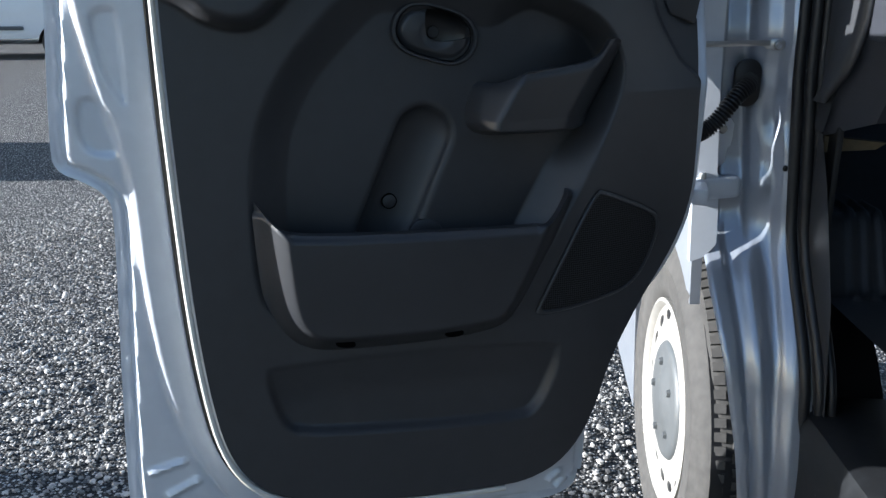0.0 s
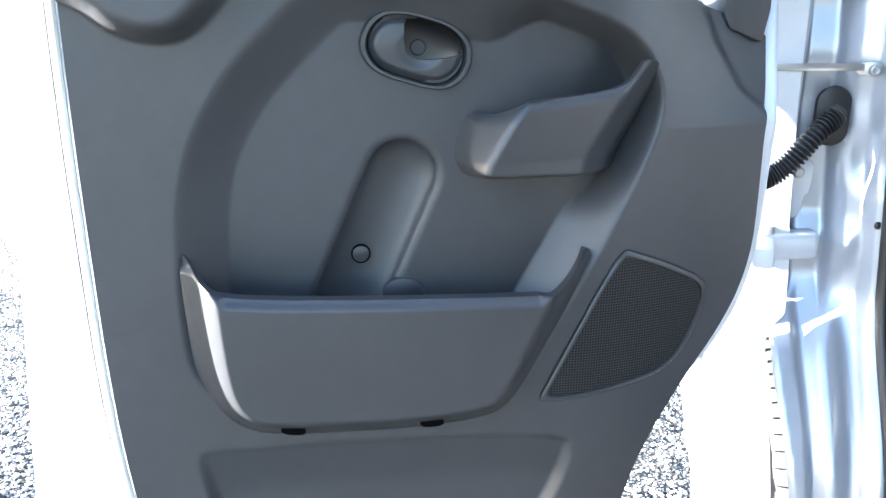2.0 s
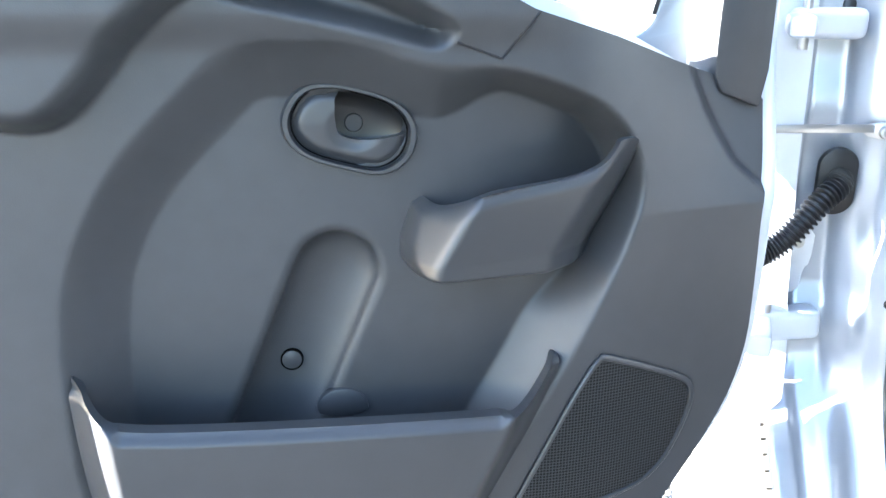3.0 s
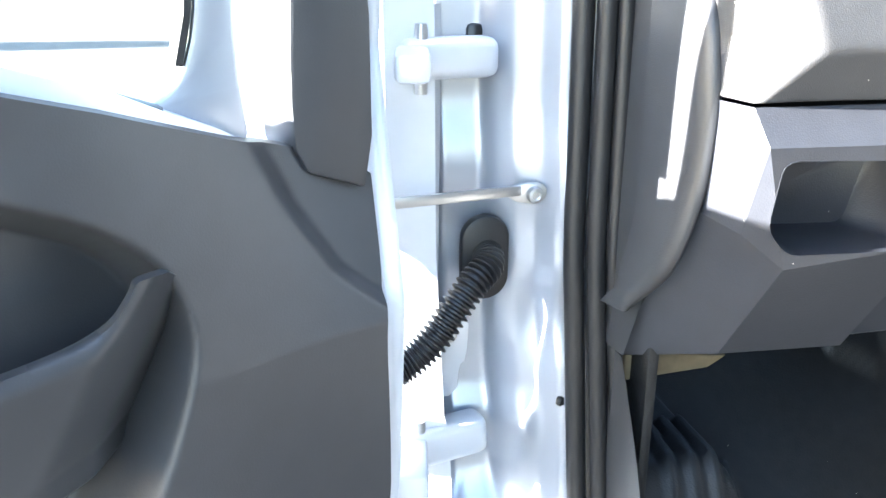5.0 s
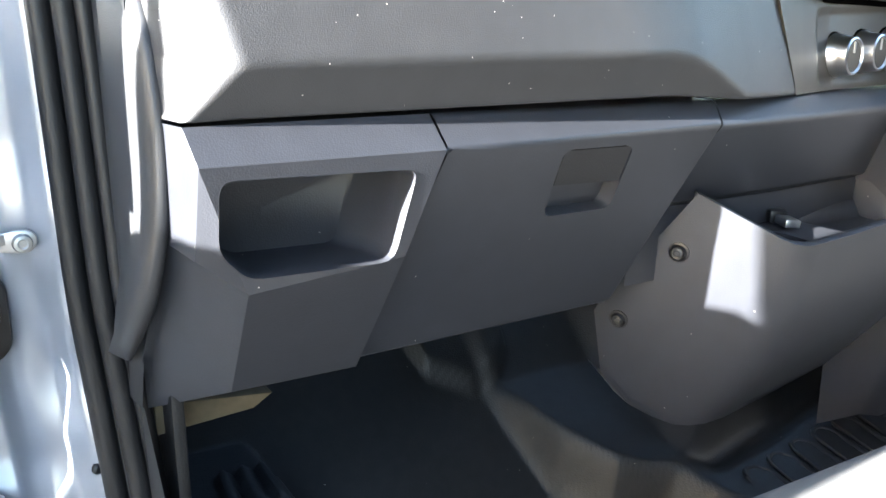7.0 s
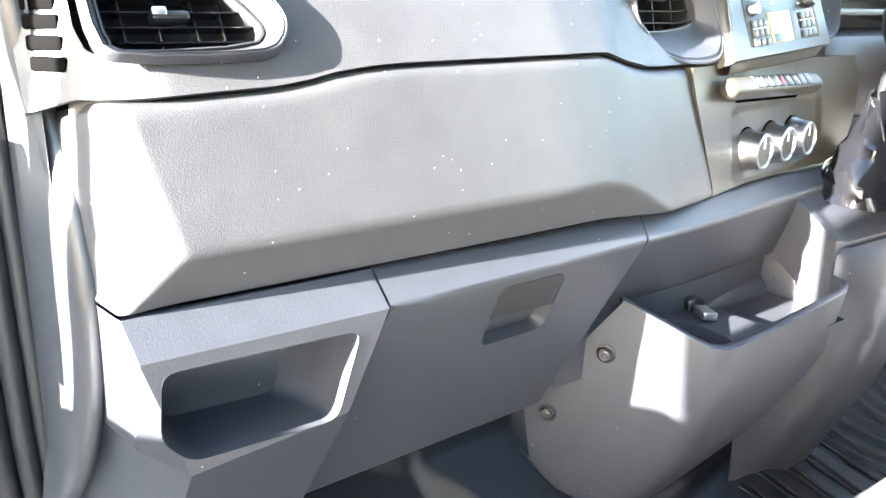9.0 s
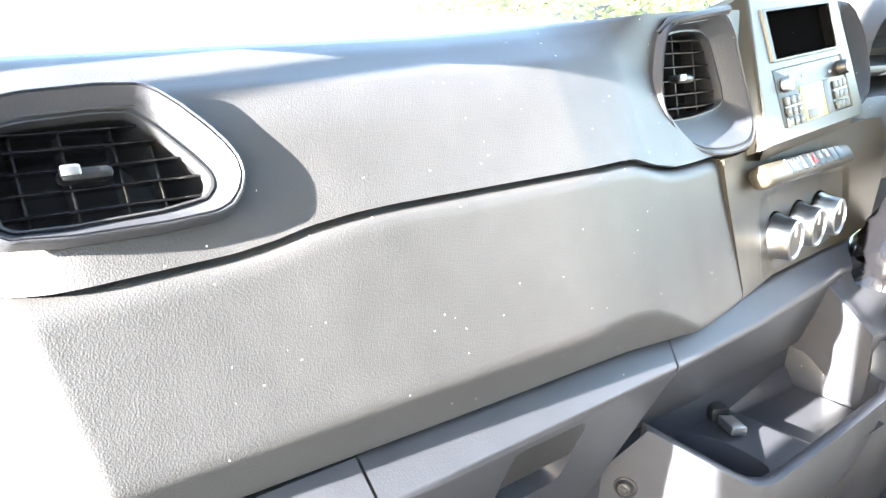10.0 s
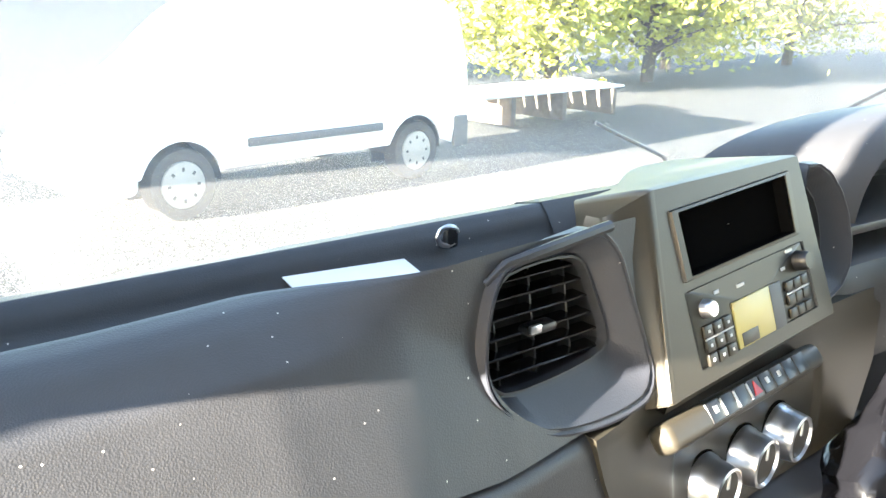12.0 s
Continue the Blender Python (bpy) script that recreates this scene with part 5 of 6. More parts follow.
for j in range(3):
    for k in range(3):
        part("key", rbox(0.0105, 0.009, 0.003, BM @ pose(0.053 + 0.0125 * j, 0.037 - 0.0105 * k, 0.0008), 0.001), RADIO_BLACK, radio)
        part("key_mark", rbox(0.0024, 0.0022, 0.0006, BM @ pose(0.053 + 0.0125 * j, 0.037 - 0.0105 * k, 0.0024), 0), PALE_MARK, radio)
for j in range(3):
    for k in range(3):
        part("key", rbox(0.010, 0.0085, 0.003, BM @ pose(0.168 + 0.0115 * j, 0.040 - 0.011 * k, 0.0008), 0.001), RADIO_BLACK, radio)
part("key_bar", rbox(0.036, 0.0012, 0.0008, BM @ pose(0.066, 0.0315, 0.0014), 0), PALE_MARK, radio)
part("key_bar", rbox(0.034, 0.0012, 0.0008, BM @ pose(0.180, 0.0345, 0.0014), 0), PALE_MARK, radio)
for x, y, w in ((0.073, 0.061, 0.006), (0.104, 0.058, 0.010), (0.165, 0.055, 0.006), (0.178, 0.067, 0.010)):
    part("print_mark", rbox(w, 0.0025, 0.0006, BM @ pose(x, y, 0.0002), 0), PALE_MARK, radio)

# switch row, knobs
SM = pose(1.430, 1.4245, 1.4475, 50, 1.4, 9)
row = part("switch_panel", rbox(0.250, 0.022, 0.022, SM, 0.007, 3), BEZEL, dash, "row of small dash switches")
for k in range(8):
    part("switch", rbox(0.0196, 0.0165, 0.005, SM @ pose(-0.063 + 0.0205 * k, 0.001, 0.0095), 0.0015), BLACK, row)
part("hazard_mark", prism([(-0.006, -0.005), (0.006, -0.005), (0, 0.006)], 0.0012, SM @ pose(-0.0015, 0.001, 0.0118)), RED, row)
for k in (0, 1, 2):
    part("switch_mark", rbox(0.0022, 0.013, 0.001, SM @ pose(-0.0528 + 0.0205 * k, 0.001, 0.0120), 0), PALE_MARK, row)
for x in (-0.063, 0.019, 0.0395):
    part("switch_mark", rbox(0.005, 0.005, 0.001, SM @ pose(x, 0.002, 0.0120), 0), PALE_MARK, row)
# solid black block in place of the shade inside the slot
part("switch_slot", rbox(0.165, 0.012, 0.009, pose(1.443, 1.4435, 1.4335, 0, 1.4, 9), 0.001), LENS, dash)
for x, z in ((1.402, 1.371), (1.463, 1.374), (1.523, 1.376)):
    m = pose(x, float(face_y(np.array([x]))[0]) + 0.011, z, 90, 0, 9)
    part("knob_gap", lathe([(0.0, 0.0), (0.0275, 0.0), (0.0280, -0.002)], 40, m), LENS, dash)
    knob = part("heater_knob", lathe([(0.0, 0.023), (0.0180, 0.023), (0.0196, 0.026), (0.0216, 0.025), (0.0228, 0.016), (0.0238, 0.007), (0.0252, 0.005), (0.0258, 0.0)], 40, m), CHROME, dash, "chrome-ringed heater knob")
    part("knob_face", lathe([(0.0, 0.0235), (0.0180, 0.0235), (0.0184, 0.022)], 32, m), BEZEL, knob)
    part("knob_pointer", rbox(0.003, 0.013, 0.002, m @ pose(0, 0.010, 0.0240), 0.0005), PALE_MARK, knob)

# cluster hood, column
hood = []
for a in np.linspace(0, math.pi, 24):
    ca, sa = math.cos(a), math.sin(a)
    hood.append([(1.90 - 0.21 * ca, 1.500, 1.515 + 0.120 * sa ** 0.7), (1.90 - 0.225 * ca, 1.490, 1.515 + 0.132 * sa ** 0.7), (1.90 - 0.245 * ca, 1.505, 1.515 + 0.140 * sa ** 0.7), (1.90 - 0.33 * ca, 1.64, 1.515 + 0.110 * sa ** 0.7)])
cluster = part("cluster_hood", loft(hood), DASH, dash, "instrument cluster hood", angle=60)
part("cluster_recess", loft([[(1.90 - 0.21 * math.cos(a), 1.500, 1.515 + 0.120 * math.sin(a) ** 0.7) for a in np.linspace(0, math.pi, 24)], [(1.90 - 0.19 * math.cos(a), 1.61, 1.515 + 0.09 * math.sin(a) ** 0.7) for a in np.linspace(0, math.pi, 24)], [(1.90, 1.615, 1.53)] * 24]), BLACK, cluster)
part("driver_dash", rbox(0.62, 0.16, 0.13, pose(1.93, 1.55, 1.445), 0.03), DASH, dash)
part("column_cowl", rbox(0.15, 0.34, 0.12, pose(1.86, 1.30, 1.42, 22), 0.03, 3), TRIM_SMOOTH, dash)
part("column_stalk", tube([(1.82, 1.30, 1.435), (1.72, 1.26, 1.450), (1.66, 1.245, 1.455)], [0.009, 0.008, 0.010], 10), BLACK, dash)

# ---- lower console ----
bin_thing = thing("console_bin", (1.35, 1.47, 0.95), "charcoal lower console storage bin with two screws", "console")
COLS = [
    [(1.148, 1.393, 1.238), (1.108, 1.501, 1.092), (1.126, 1.505, 1.008)],
    [(1.168, 1.371, 1.223), (1.140, 1.440, 1.080), (1.152, 1.482, 0.967)],
    [(1.188, 1.349, 1.208), (1.165, 1.410, 1.070), (1.172, 1.462, 0.954)],
    [(1.204, 1.331, 1.196), (1.186, 1.384, 1.065), (1.188, 1.443, 0.948)],
    [(1.213, 1.321, 1.191), (1.199, 1.368, 1.065), (1.200, 1.430, 0.949)],
    [(1.226, 1.3145, 1.189), (1.216, 1.355, 1.066), (1.215, 1.418, 0.953)],
    [(1.245, 1.3125, 1.190), (1.240, 1.348, 1.068), (1.235, 1.409, 0.960)],
    [(1.300, 1.3125, 1.194), (1.296, 1.346, 1.075), (1.290, 1.402, 0.975)],
    [(1.400, 1.3135, 1.203), (1.400, 1.346, 1.085), (1.400, 1.400, 0.996)],
    [(1.460, 1.3150, 1.209), (1.470, 1.350, 1.100), (1.480, 1.402, 1.025)],
    [(1.482, 1.3250, 1.212), (1.492, 1.362, 1.105), (1.500, 1.410, 1.040)],
    [(1.490, 1.3500, 1.214), (1.500, 1.380, 1.110), (1.510, 1.430, 1.050)]]
cols = np.array(COLS)
bends = []
for v in np.linspace(0, 1, 15):
    a, b, c = cols[:, 0], 2 * cols[:, 1] - 0.5 * (cols[:, 0] + cols[:, 2]), cols[:, 2]
    q = a * (1 - v) ** 2 + 2 * b * v * (1 - v) + c * v * v
    q[0] = cols[0, 0] * (1 - v / 0.62) + cols[0, 1] * (v / 0.62) if v < 0.62 else cols[0, 1] * (1 - (v - 0.62) / 0.38) + cols[0, 2] * ((v - 0.62) / 0.38)
    bends.append(q)
top_path, low_path = cols[:, 0], cols[:, 2]
bin_wall = part("bin_wall", loft([top_path + (0.010, 0.016, -0.03), top_path + (0.010, 0.015, -0.002), top_path + (0.008, 0.012, 0.0012), top_path + (0.003, 0.004, 0.0015)] + bends + [low_path + (0.004, 0.03, 0.004)]), DASH_LOW, bin_thing, angle=60)
tree = bvhtree.BVHTree.FromObject(bin_wall, bpy.context.evaluated_depsgraph_get())
for q in ((1.140, 1.409, 1.171), (1.127, 1.477, 1.082)):
    hit, nrm, _, _ = tree.find_nearest(Vector(q))
    if nrm.x > 0:
        nrm = -nrm
    m = Matrix.Translation(hit) @ nrm.to_track_quat("Z", "Y").to_matrix().to_4x4()
    sc = part("screw", lathe([(0.0, 0.001), (0.004, 0.001), (0.0045, 0.003), (0.007, 0.0035), (0.009, 0.001), (0.0115, 0.0005), (0.012, -0.003)], 20, m), BLACK, bin_thing)
    part("screw_head", lathe([(0.0, 0.0035), (0.003, 0.0042), (0.0055, 0.003)], 12, m), TRIM_SMOOTH, sc)
CUP = soft([(1.284, 1.436), (1.280, 1.334), (1.236, 1.331), (1.204, 1.358), (1.186, 1.398), (1.205, 1.436)], 2)
part("bin_floor", sheet([(1.158, 1.395), (1.225, 1.322), (1.485, 1.324), (1.50, 1.46), (1.14, 1.46)], 0.006, lambda p: np.stack([p[:, 0], p[:, 1], 1.166 + 0.014 * step(1.368, 1.350, p[:, 0]) + 0.02 * step(1.44, 1.455, p[:, 1])], 1), (0, 0, 0), [CUP]), DASH_LOW, bin_thing, angle=60)
part("cup_well", loft([[(*q, 1.180) for q in CUP], [(*q, 1.16) for q in CUP.mean(0) + 0.97 * (CUP - CUP.mean(0))], [(*q, 1.105) for q in CUP.mean(0) + 0.88 * (CUP - CUP.mean(0))], [(*q, 1.10) for q in CUP.mean(0) + 0.02 * (CUP - CUP.mean(0))]], True), DASH_LOW, bin_thing)
usb = part("usb_stub", rbox(0.030, 0.018, 0.010, pose(1.307, 1.404, 1.188, 6, 0, 63), 0.002), CHROME, bin_thing, "silver usb plug")
part("usb_socket", rbox(0.020, 0.022, 0.016, pose(1.321, 1.432, 1.189, 0, 0, 63), 0.004), BLACK, usb)
gear = thing("gear_console", (1.66, 1.45, 0.90), "dark gear lever console with leather gaiter", "console")
part("console_body", loft([[(1.500, 1.47, z), (1.500 + s, 1.318 + t, z), (1.520 + s, 1.300 + t, z), (1.74 - s, 1.300 + t, z), (1.76 - s, 1.318 + t, z), (1.76, 1.60, z)] for z, s, t in ((0.86, 0.08, 0.14), (1.00, 0.03, 0.08), (1.10, 0.01, 0.05), (1.18, 0.0, 0.040), (1.236, 0.0, 0.040), (1.246, 0.006, 0.050))], False), DASH_LOW, gear, angle=50)
part("console_top", sheet([(1.4965, 1.31), (1.7635, 1.31), (1.7635, 1.60), (1.4965, 1.60)], 0.01, lambda p: np.stack([p[:, 0], p[:, 1] + 0.046, 1.244 + 0.75 * np.clip(p[:, 1] - 1.30, 0, 0.085) + 0.006 * step(0.03, 0.0, np.abs(p[:, 0] - 1.50))], 1), (0, 0, -0.10)), DASH_LOW, gear)
rows = []
for k, (r, z) in enumerate(((0.085, 1.290), (0.080, 1.305), (0.070, 1.318), (0.066, 1.332), (0.050, 1.345), (0.044, 1.362), (0.030, 1.375), (0.020, 1.40), (0.014, 1.43))):
    rows.append([(1.645 + (r + 0.008 * math.sin(5 * a + 1.7 * k)) * math.cos(a), 1.40 + 0.9 * (r + 0.006 * math.sin(4 * a + k)) * math.sin(a), z + 0.005 * math.sin(3 * a + k)) for a in (2 * math.pi * j / 48 for j in range(48))])
part("gaiter", loft(rows, True, True), GLOSS_BLACK, gear, "creased black leather gear gaiter")
part("gear_stick", tube([(1.645, 1.40, 1.42), (1.64, 1.385, 1.50)], 0.008, 10), BLACK, gear)
part("gear_knob", lathe([(0.0, 0.0), (0.014, 0.0), (0.022, 0.02), (0.024, 0.045), (0.018, 0.062), (0.0, 0.068)], 24, pose(1.64, 1.385, 1.49)), BLACK, gear)

# loose things on the tray
solo("paper_sheet", prism([(0.0, 0.0), (0.105, 0.0), (0.105, 0.09), (0.0, 0.09)], 0.001, pose(1.124, 1.530, 1.526, 14, 0, 4)), PAPER, "sheet of white paper leaning in the dash tray", "paper")
clip = thing("tray_holder", (1.26, 1.60, 1.548), "small dark holder on the rear dash tray", "holder")
part("holder_ring", tube([(1.262 + 0.010 * math.cos(a), 1.604, 1.560 + 0.008 * math.sin(a)) for a in np.linspace(0.3, math.pi * 1.7, 20)], 0.0022, 8), CHROME, clip)
part("holder_core", rbox(0.012, 0.008, 0.018, pose(1.266, 1.606, 1.558), 0.003), BLACK, clip)

# ---- front wheel and wheel arch ----
wheel = thing("front_wheel", (0.5, 1.86, 0.0), "dusty steel front wheel with grey hub cap", "wheel")
WM = Matrix.Translation((0.461, 1.86, 0.3840)) @ Matrix.Rotation(radians(-90), 4, "Y") @ Matrix.Diagonal((1.088, 1.088, 1.0, 1.0))
part("tyre", lathe([(0.222, -0.004), (0.228, 0.006), (0.245, 0.014), (0.262, 0.017), (0.290, 0.017), (0.292, 0.0185), (0.300, 0.0185), (0.302, 0.016), (0.325, 0.006), (0.343, -0.012), (0.351, -0.030), (0.3525, -0.06), (0.3525, -0.17), (0.345, -0.20), (0.32, -0.215), (0.24, -0.21)], 96, WM), TYRE, wheel)
tread = bmesh.new()
for k in range(88):
    a = 2 * math.pi * k / 88
    for y, wd, off in ((-0.026, 0.022, 0.0), (-0.062, 0.024, 0.5), (-0.104, 0.030, 0.0), (-0.146, 0.024, 0.5)):
        b = a + off * 2 * math.pi / 88
        m = WM @ Matrix.Rotation(b, 4, "Z") @ pose(0.3535 - (0.004 if y > -0.03 else 0), 0, y, 0, -14 if y > -0.03 else 0, 0)
        r = bmesh.ops.create_cube(tread, size=1.0, matrix=m @ Matrix.Diagonal((0.010, 0.0165, wd, 1)))
part("tread", tread, TYRE, wheel)
rim = part("rim", lathe([(0.222, -0.006), (0.224, 0.010), (0.217, 0.013), (0.212, 0.007), (0.208, -0.004), (0.200, -0.009), (0.176, -0.007), (0.162, 0.000), (0.148, 0.003), (0.125, -0.004), (0.0, -0.006)], 72, WM), RIM, wheel, "pale painted steel rim with vent holes")
for k in range(16):
    a = 2 * math.pi * k / 16
    part("vent_hole", lathe([(0.0, 0.0015), (0.015, 0.0015), (0.017, 0.0), (0.017, -0.004)], 14, WM @ pose(0.186 * math.cos(a), 0.189 * math.sin(a), -0.008, 0, 0, math.degrees(a)) @ Matrix.Diagonal((0.75, 1.25, 1, 1))), BLACK, rim)
cap = part("hub_cap", lathe([(0.0, 0.016), (0.05, 0.016), (0.056, 0.011), (0.112, 0.009), (0.124, 0.005), (0.130, -0.002), (0.131, -0.012)], 56, WM), CAP, wheel, "grey plastic hub cap")
for k in range(5):
    a = 2 * math.pi * k / 5 + 0.3
    part("hub_bolt", lathe([(0.0, 0.012), (0.008, 0.012), (0.010, 0.004), (0.010, 0.0)], 6, WM @ pose(0.084 * math.cos(a), 0.084 * math.sin(a), 0.006)), CAP, cap)
part("arch_liner", loft([[(x, 1.87 + r * math.cos(a), 0.355 + r * math.sin(a)) for a in np.linspace(-0.2, math.pi + 0.2, 24)] for x, r in ((0.47, 0.40), (0.80, 0.40))]), BLACK, van)


def fender_surf(p):
    y, z = p[:, 0], p[:, 1]
    return np.stack([0.424 + 0.04 * np.clip(0.9 - z, 0, 1) + 0.03 * np.clip(y - 1.8, 0, 1), y, z], 1)


arch = [(1.87 + 0.44 * math.cos(a), 0.375 + 0.44 * math.sin(a)) for a in np.linspace(math.pi, 0, 32)]
part("front_fender", sheet(np.array([(1.572, 1.40), (1.572, 0.93), (1.600, 0.86)] + [q for q in arch if q[0] > 1.60] + [(2.30, 0.13), (2.9, 0.16), (2.9, 0.80), (2.5, 1.0), (2.2, 1.30)]), 0.02, fender_surf, (0.02, 0, 0)), SILVER, van)

# ---- yard: parked vehicles, hedge, boards ----
def parked(name, at, turn, paint, length, height, label, category, windows=True, tall=True):
    """A parked van or car: x runs from nose to tail, the near side at y = 0."""
    M = Matrix.Translation(at) @ Matrix.Rotation(radians(turn), 4, "Z")
    ob = thing(name, at, label, category)
    L, H = length, height
    if tall:
        prof = [(0.0, 0.42), (0.02, 0.70), (0.10, 0.88), (0.85, 1.06), (1.45, H - 0.12), (1.75, H), (L - 0.15, H), (L - 0.03, H - 0.15), (L, 0.75), (L, 0.42)]
    else:
        prof = [(0.0, 0.40), (0.03, 0.66), (0.15, 0.78), (1.15, 0.96), (1.85, H), (2.9, H), (L - 0.35, H - 0.40), (L - 0.05, 0.85), (L, 0.60), (L, 0.40)]
    prof = soft(prof, 2, closed=False)
    arcs = []
    for cx in (0.78, 0.78 + 2.66 * L / 4.2):
        arcs.append([(cx + 0.37 * math.cos(a), 0.30 + 0.37 * math.sin(a)) for a in np.linspace(math.pi - 0.25, 0.25, 14)])
    base = np.array([(L, 0.26)] + arcs[1][::-1] + arcs[0][::-1] + [(0.0, 0.30)])
    outline = np.vstack([prof, base])

    def side(y, inset):
        def put(p):
            tum = inset * (0.02 + 0.16 * np.clip((p[:, 1] - 0.95) / (H - 0.95), 0, 1) ** 1.5 + 0.05 * step(0.5, 0.25, p[:, 1]))
            q = np.stack([p[:, 0], y + tum * (1 if y == 0 else -1), p[:, 1], np.ones(len(p))], 1)
            return (q @ np.array(M).T)[:, :3]
        return sheet(outline, 0.03, put)

    width = 1.75
    inset_at = lambda z: 0.02 + 0.16 * min(1, max(0, (z - 0.95) / (H - 0.95))) ** 1.5
    top = loft([[tuple(M @ Vector((x, inset_at(z) * 1.0 + (width - 2 * inset_at(z)) * f, z + 0.03 * math.sin(math.pi * f)))) for f in np.linspace(0, 1, 9)] for x, z in prof])
    body = part("body", joined(side(0, 1.0), side(width, 1.0), top), paint, ob, angle=35)
    glass = [(1.22, 1.10), (1.60, H - 0.14), (2.30, H - 0.14), (2.32, 1.10)] if tall else [(1.30, 1.0), (1.90, H - 0.08), (2.85, H - 0.08), (3.35, 1.02)]
    if windows:
        part("side_window", prism(soft(glass, 1), 0.02, M @ Matrix(((1, 0, 0, 0), (0, -0.16, -1, 0.06 + 0.16 * 1.1), (0, 1, 0, 0), (0, 0, 0, 1)))), DARK_GLASS, ob)
    wy = [(M @ Vector((a, b, c))) for a, b, c in ((1.00, 0.15, 1.09), (1.00, width - 0.15, 1.09), (1.58, width - 0.25, H - 0.06), (1.58, 0.25, H - 0.06))]
    part("windscreen", loft([[wy[0] + Vector((0, 0, 0.03)), wy[1] + Vector((0, 0, 0.03))], [wy[3], wy[2]]]), DARK_GLASS, ob)
    part("bumper", rbox(0.46, width + 0.01, 0.36, M @ pose(0.17, width / 2, 0.44), 0.08, 3), paint, ob)
    part("rub_strip", rbox(1.55, 0.03, 0.075, M @ pose(0.78 + 1.40, -0.002, 0.60), 0.012), GREY_BUMPER, ob)
    part("rear_trim", rbox(0.22, 0.06, 0.34, M @ pose(L - 0.10, 0.03, 0.45), 0.03), GREY_BUMPER, ob)
    for cx in (0.78, 0.78 + 2.66 * L / 4.2):
        for y, s in ((0.02, 1), (width - 0.02, -1)):
            m = M @ pose(cx, y, 0.305, 90 * s)
            w = part("wheel", lathe([(0.0, -0.02), (0.2, -0.02), (0.21, 0.005), (0.25, 0.015), (0.295, 0.0), (0.305, -0.03), (0.305, -0.17), (0.25, -0.19)], 48, m), TYRE, ob)
            if y < 0.5:
                hub = part("hub_cap", lathe([(0.0, 0.012), (0.05, 0.012), (0.06, 0.006), (0.17, 0.010), (0.195, 0.004), (0.203, -0.01)], 40, m), RIM, w)
                for k in range(8):
                    a = 2 * math.pi * k / 8
                    part("hub_slot", rbox(0.035, 0.026, 0.006, m @ pose(0.135 * math.cos(a), 0.135 * math.sin(a), 0.007, 0, 0, math.degrees(a)), 0.004), BLACK, hub)
        part("wheel_arch", loft([[M @ Vector((cx + 0.37 * math.cos(a), y, 0.30 + 0.37 * math.sin(a))) for a in np.linspace(0, math.pi, 20)] for y in (0.05, 0.35)]), BLACK, ob)
        part("arch_well", rbox(0.70, 0.02, 0.5, M @ pose(cx, 0.34, 0.42), 0.01), BLACK, ob)
    return ob


parked("parked_van", (2.34, 7.80, -0.105), 10.3, WHITE, 4.2, 1.80, "small white panel van parked across the yard", "van", windows=False)
parked("dark_car", (-14.1, 21.2, -0.117), 8, DARK_CAR, 4.2, 1.5, "dark hatchback parked at the far edge of the yard", "car", tall=False)
parked("pale_van", (-12.2, 16.5, -0.117), 12, WHITE, 4.4, 1.9, "white van parked in the yard", "van")


# unseen vans, added on the left for the shadows they cast across the yard
parked("shade_van", (-10.2, -0.1, 0.0), 0, WHITE, 4.6, 1.70, "unseen white van added to shade the yard", "van")
parked("shade_van", (-12.2, 5.6, 0.0), 0, WHITE, 4.6, 1.62, "second unseen white van added to shade the yard", "van")


# loose stones on the asphalt
def stones(count, seed):
    rnd = random.Random(seed)
    ico = bmesh.new()
    bmesh.ops.create_icosphere(ico, subdivisions=1, radius=1.0)
    base = np.array([v.co[:] for v in ico.verts])
    tri = np.array([[v.index for v in f.verts] for f in ico.faces])
    ico.free()
    vs, fs = [], []
    for k in range(count):
        x, y = rnd.uniform(-2.6, 1.0), 1.7 + 3.6 * rnd.random() ** 1.6
        r = 0.0035 + 0.007 * rnd.random() ** 2.5
        s = np.array([r * rnd.uniform(0.8, 1.5), r * rnd.uniform(0.8, 1.3), r * rnd.uniform(0.5, 0.9)])
        a = rnd.uniform(0, 6.28)
        rot = np.array([[math.cos(a), -math.sin(a), 0], [math.sin(a), math.cos(a), 0], [0, 0, 1]])
        fs.append(tri + 12 * k)
        vs.append((base * s * np.array([rnd.uniform(0.8, 1.2) for _ in range(12)])[:, None]) @ rot.T + (x, y, s[2] * 0.5))
    me = bpy.data.meshes.new("loose_stones")
    me.from_pydata(np.vstack(vs).tolist(), [], np.vstack(fs).tolist())
    me.materials.append(STONE)
    return tagged(new("loose_stones", me), "loose pale stone chips on the asphalt", "gravel", kind="stuff")


STONE = mat("pale stone chips", (0.30, 0.28, 0.26), 0.8, vary=0.6, scale=60)
t = STONE.node_tree
geo = t.nodes.new("ShaderNodeNewGeometry")
ramp = next(n for n in t.nodes if n.type == "VALTORGB")
ramp.color_ramp.elements[0].position, ramp.color_ramp.elements[1].position = 0.0, 1.0
ramp.color_ramp.elements[0].color, ramp.color_ramp.elements[1].color = (0.06, 0.06, 0.06, 1), (0.55, 0.52, 0.48, 1)
t.links.new(geo.outputs["Random Per Island"], ramp.inputs[0])
stones(20000, 4)


# trees and boards beyond the parked van
LEAF = mat("yellow-green leaves", (0.34, 0.35, 0.06), 0.6, vary=0.5, scale=3.0)
BARK = mat("grey-brown bark", (0.12, 0.10, 0.08), 0.9, vary=0.3, scale=12)


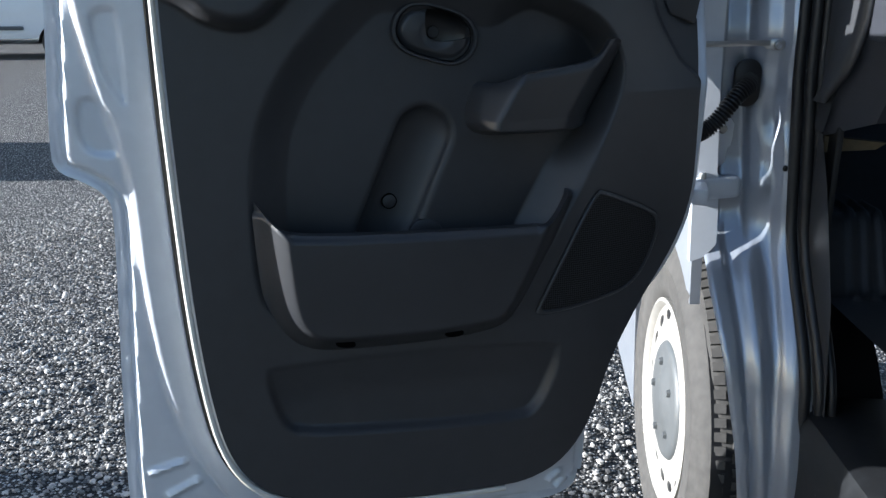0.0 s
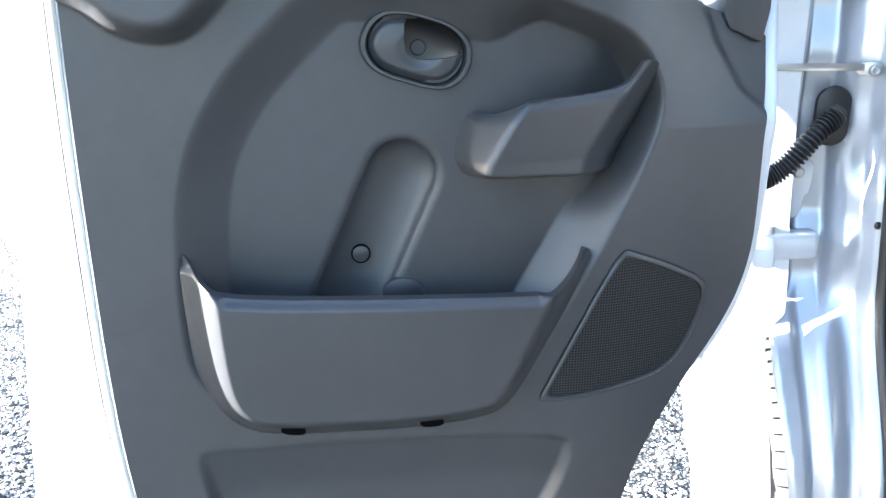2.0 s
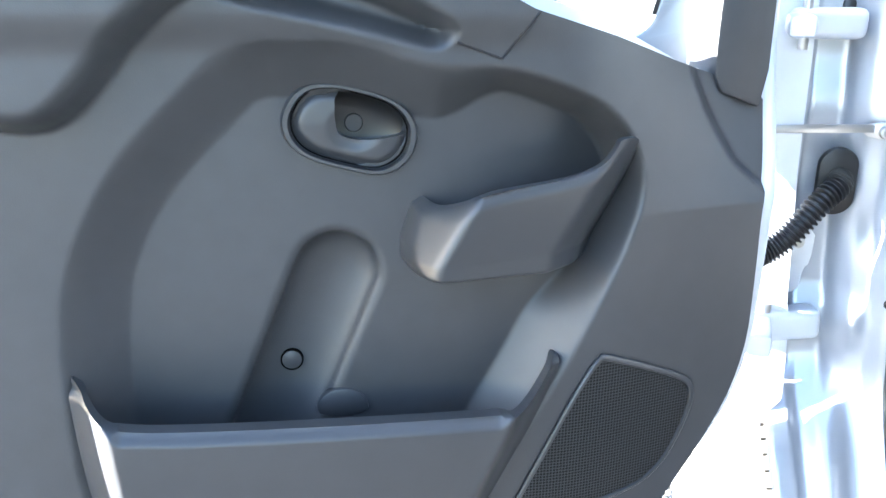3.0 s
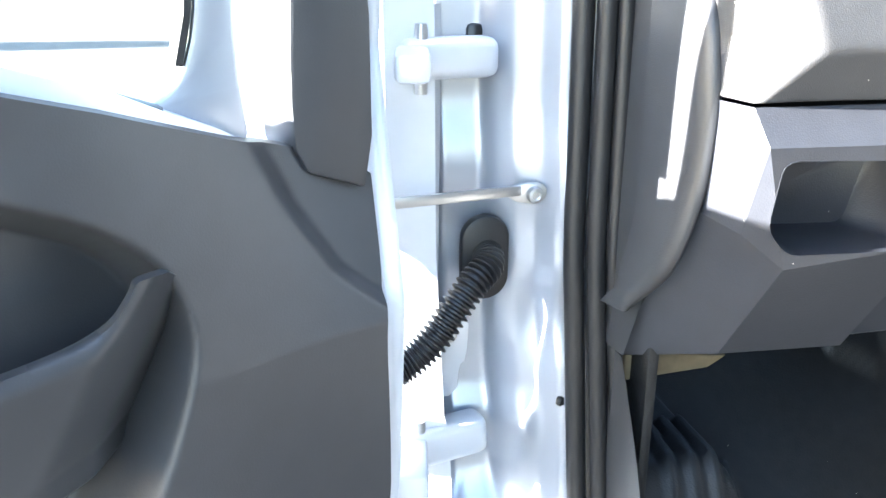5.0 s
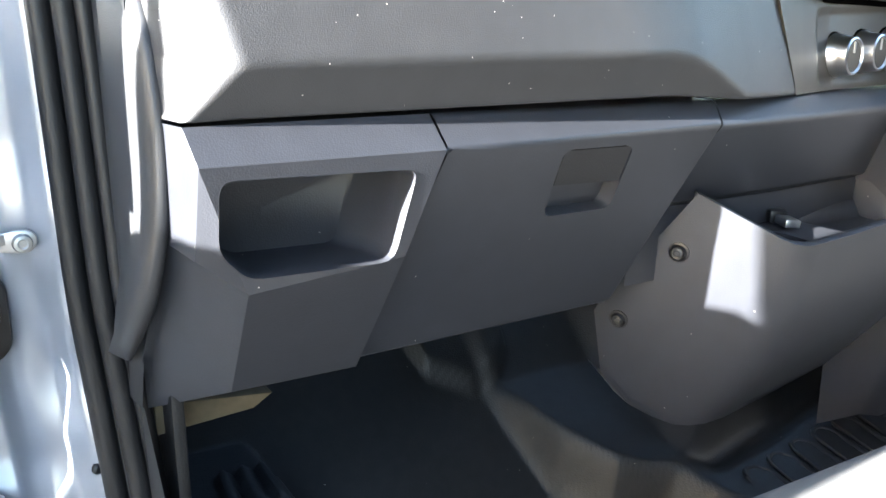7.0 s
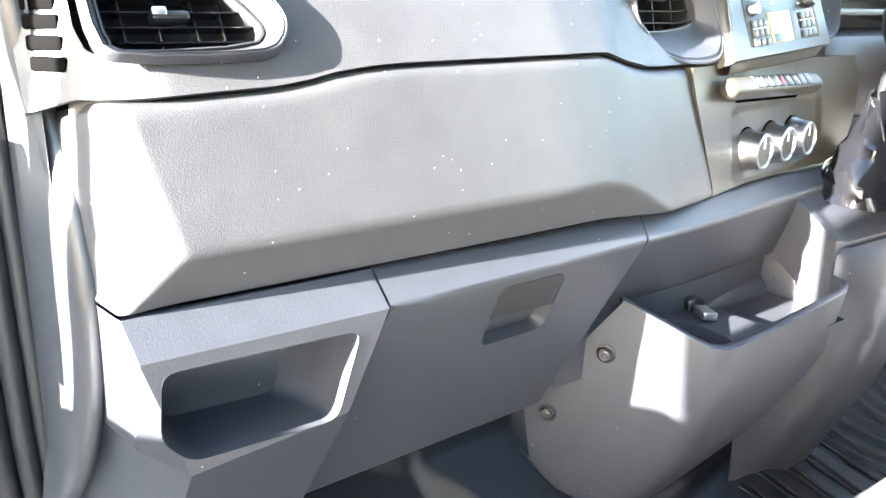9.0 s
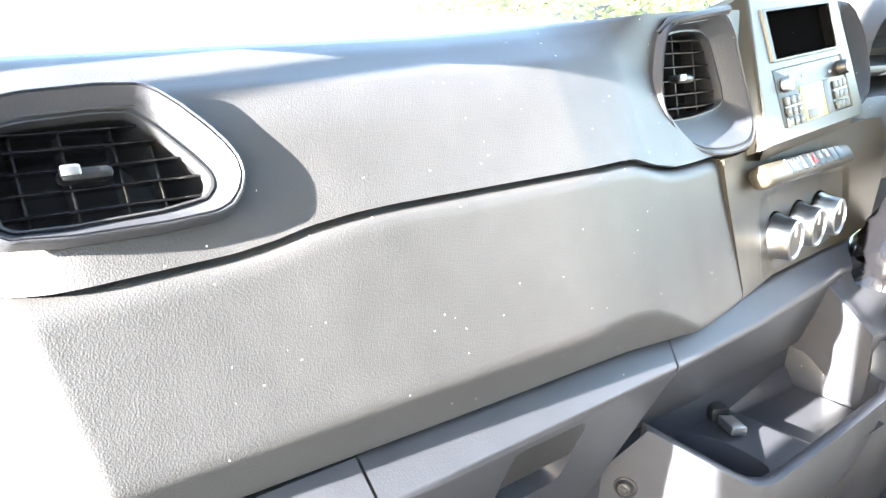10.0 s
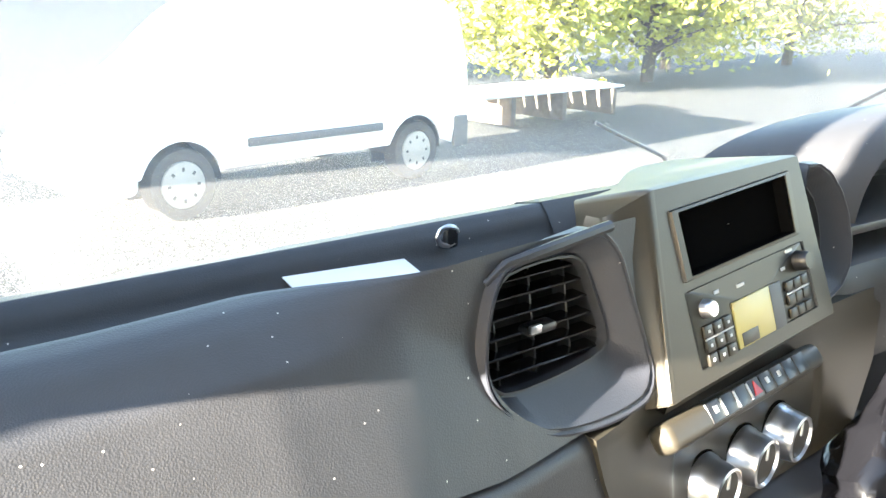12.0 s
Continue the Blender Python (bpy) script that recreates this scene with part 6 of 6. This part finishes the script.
def tree(at, height, spread, seed):
    rnd = random.Random(seed)
    ob = thing("tree", at, "yellow-green broadleaved tree at the edge of the yard", "tree", "trees along the yard")
    base = Vector(at)
    limbs = [tube([base, base + Vector((0.1, 0, height * 0.3)), base + Vector((0.0, 0.1, height * 0.75))], [0.16, 0.12, 0.04], 8)]
    tips = []
    for k in range(13):
        a = rnd.uniform(0, 6.28)
        s = base + Vector((0, 0, height * rnd.uniform(0.05, 0.5)))
        e = s + Vector((math.cos(a) * spread * rnd.uniform(0.5, 0.9), math.sin(a) * spread * rnd.uniform(0.5, 0.9), height * rnd.uniform(0.05, 0.4)))
        limbs.append(tube([s, (s + e) / 2 + Vector((0, 0, 0.1)), e], [0.06, 0.04, 0.015], 6))
        tips += [e, (s + e) / 2]
    part("trunk", joined(*limbs), BARK, ob)
    vs, fs = [], []
    for k in range(9000):
        c = tips[rnd.randrange(len(tips))] if rnd.random() < 0.75 else base + Vector((0, 0, height * 0.6))
        p = c + Vector((rnd.gauss(0, 0.42), rnd.gauss(0, 0.42), rnd.gauss(0, 0.36))) * spread * 0.42
        if p.z < 0.15:
            continue
        u = Vector((rnd.gauss(0, 1), rnd.gauss(0, 1), rnd.gauss(0, 1))).normalized()
        w = u.orthogonal().normalized()
        r = rnd.uniform(0.06, 0.14)
        n = len(vs)
        vs += [p - u * r, p + w * r * 0.5, p + u * r, p - w * r * 0.5]
        fs.append((n, n + 1, n + 2, n + 3))
    me = bpy.data.meshes.new("crown")
    me.from_pydata([tuple(v) for v in vs], [], fs)
    me.materials.append(LEAF)
    cr = new("crown", me)
    cr.parent = ob
    cr.matrix_parent_inverse = ob.matrix_basis.inverted()
    return ob


for k, (x, y, h, s) in enumerate(((13.0, 14.5, 4.2, 2.6), (16.5, 15.0, 5.0, 3.0), (20.0, 17.5, 5.0, 3.0), (10.8, 18.5, 4.0, 2.4), (25.0, 17.0, 5.5, 3.2))):
    tree((x, y, -0.117), h, s, 20 + k)
stack_b = thing("board_stack", (9.6, 11.0, 0.0), "low stack of pale boards on trestles", "boards")
for k in range(4):
    part("board", rbox(3.2, 0.22, 0.03, pose(9.6, 10.6 + 0.28 * k, 0.42 + 0.01 * k, 0, 0, 8 + k), 0.005), PAPER, stack_b)
for x in (8.5, 9.6, 10.8):
    part("trestle", rbox(0.10, 1.1, 0.40, pose(x, 11.0 + 0.13 * (x - 9.6), 0.20, 0, 0, 8), 0.01), BARK, stack_b)
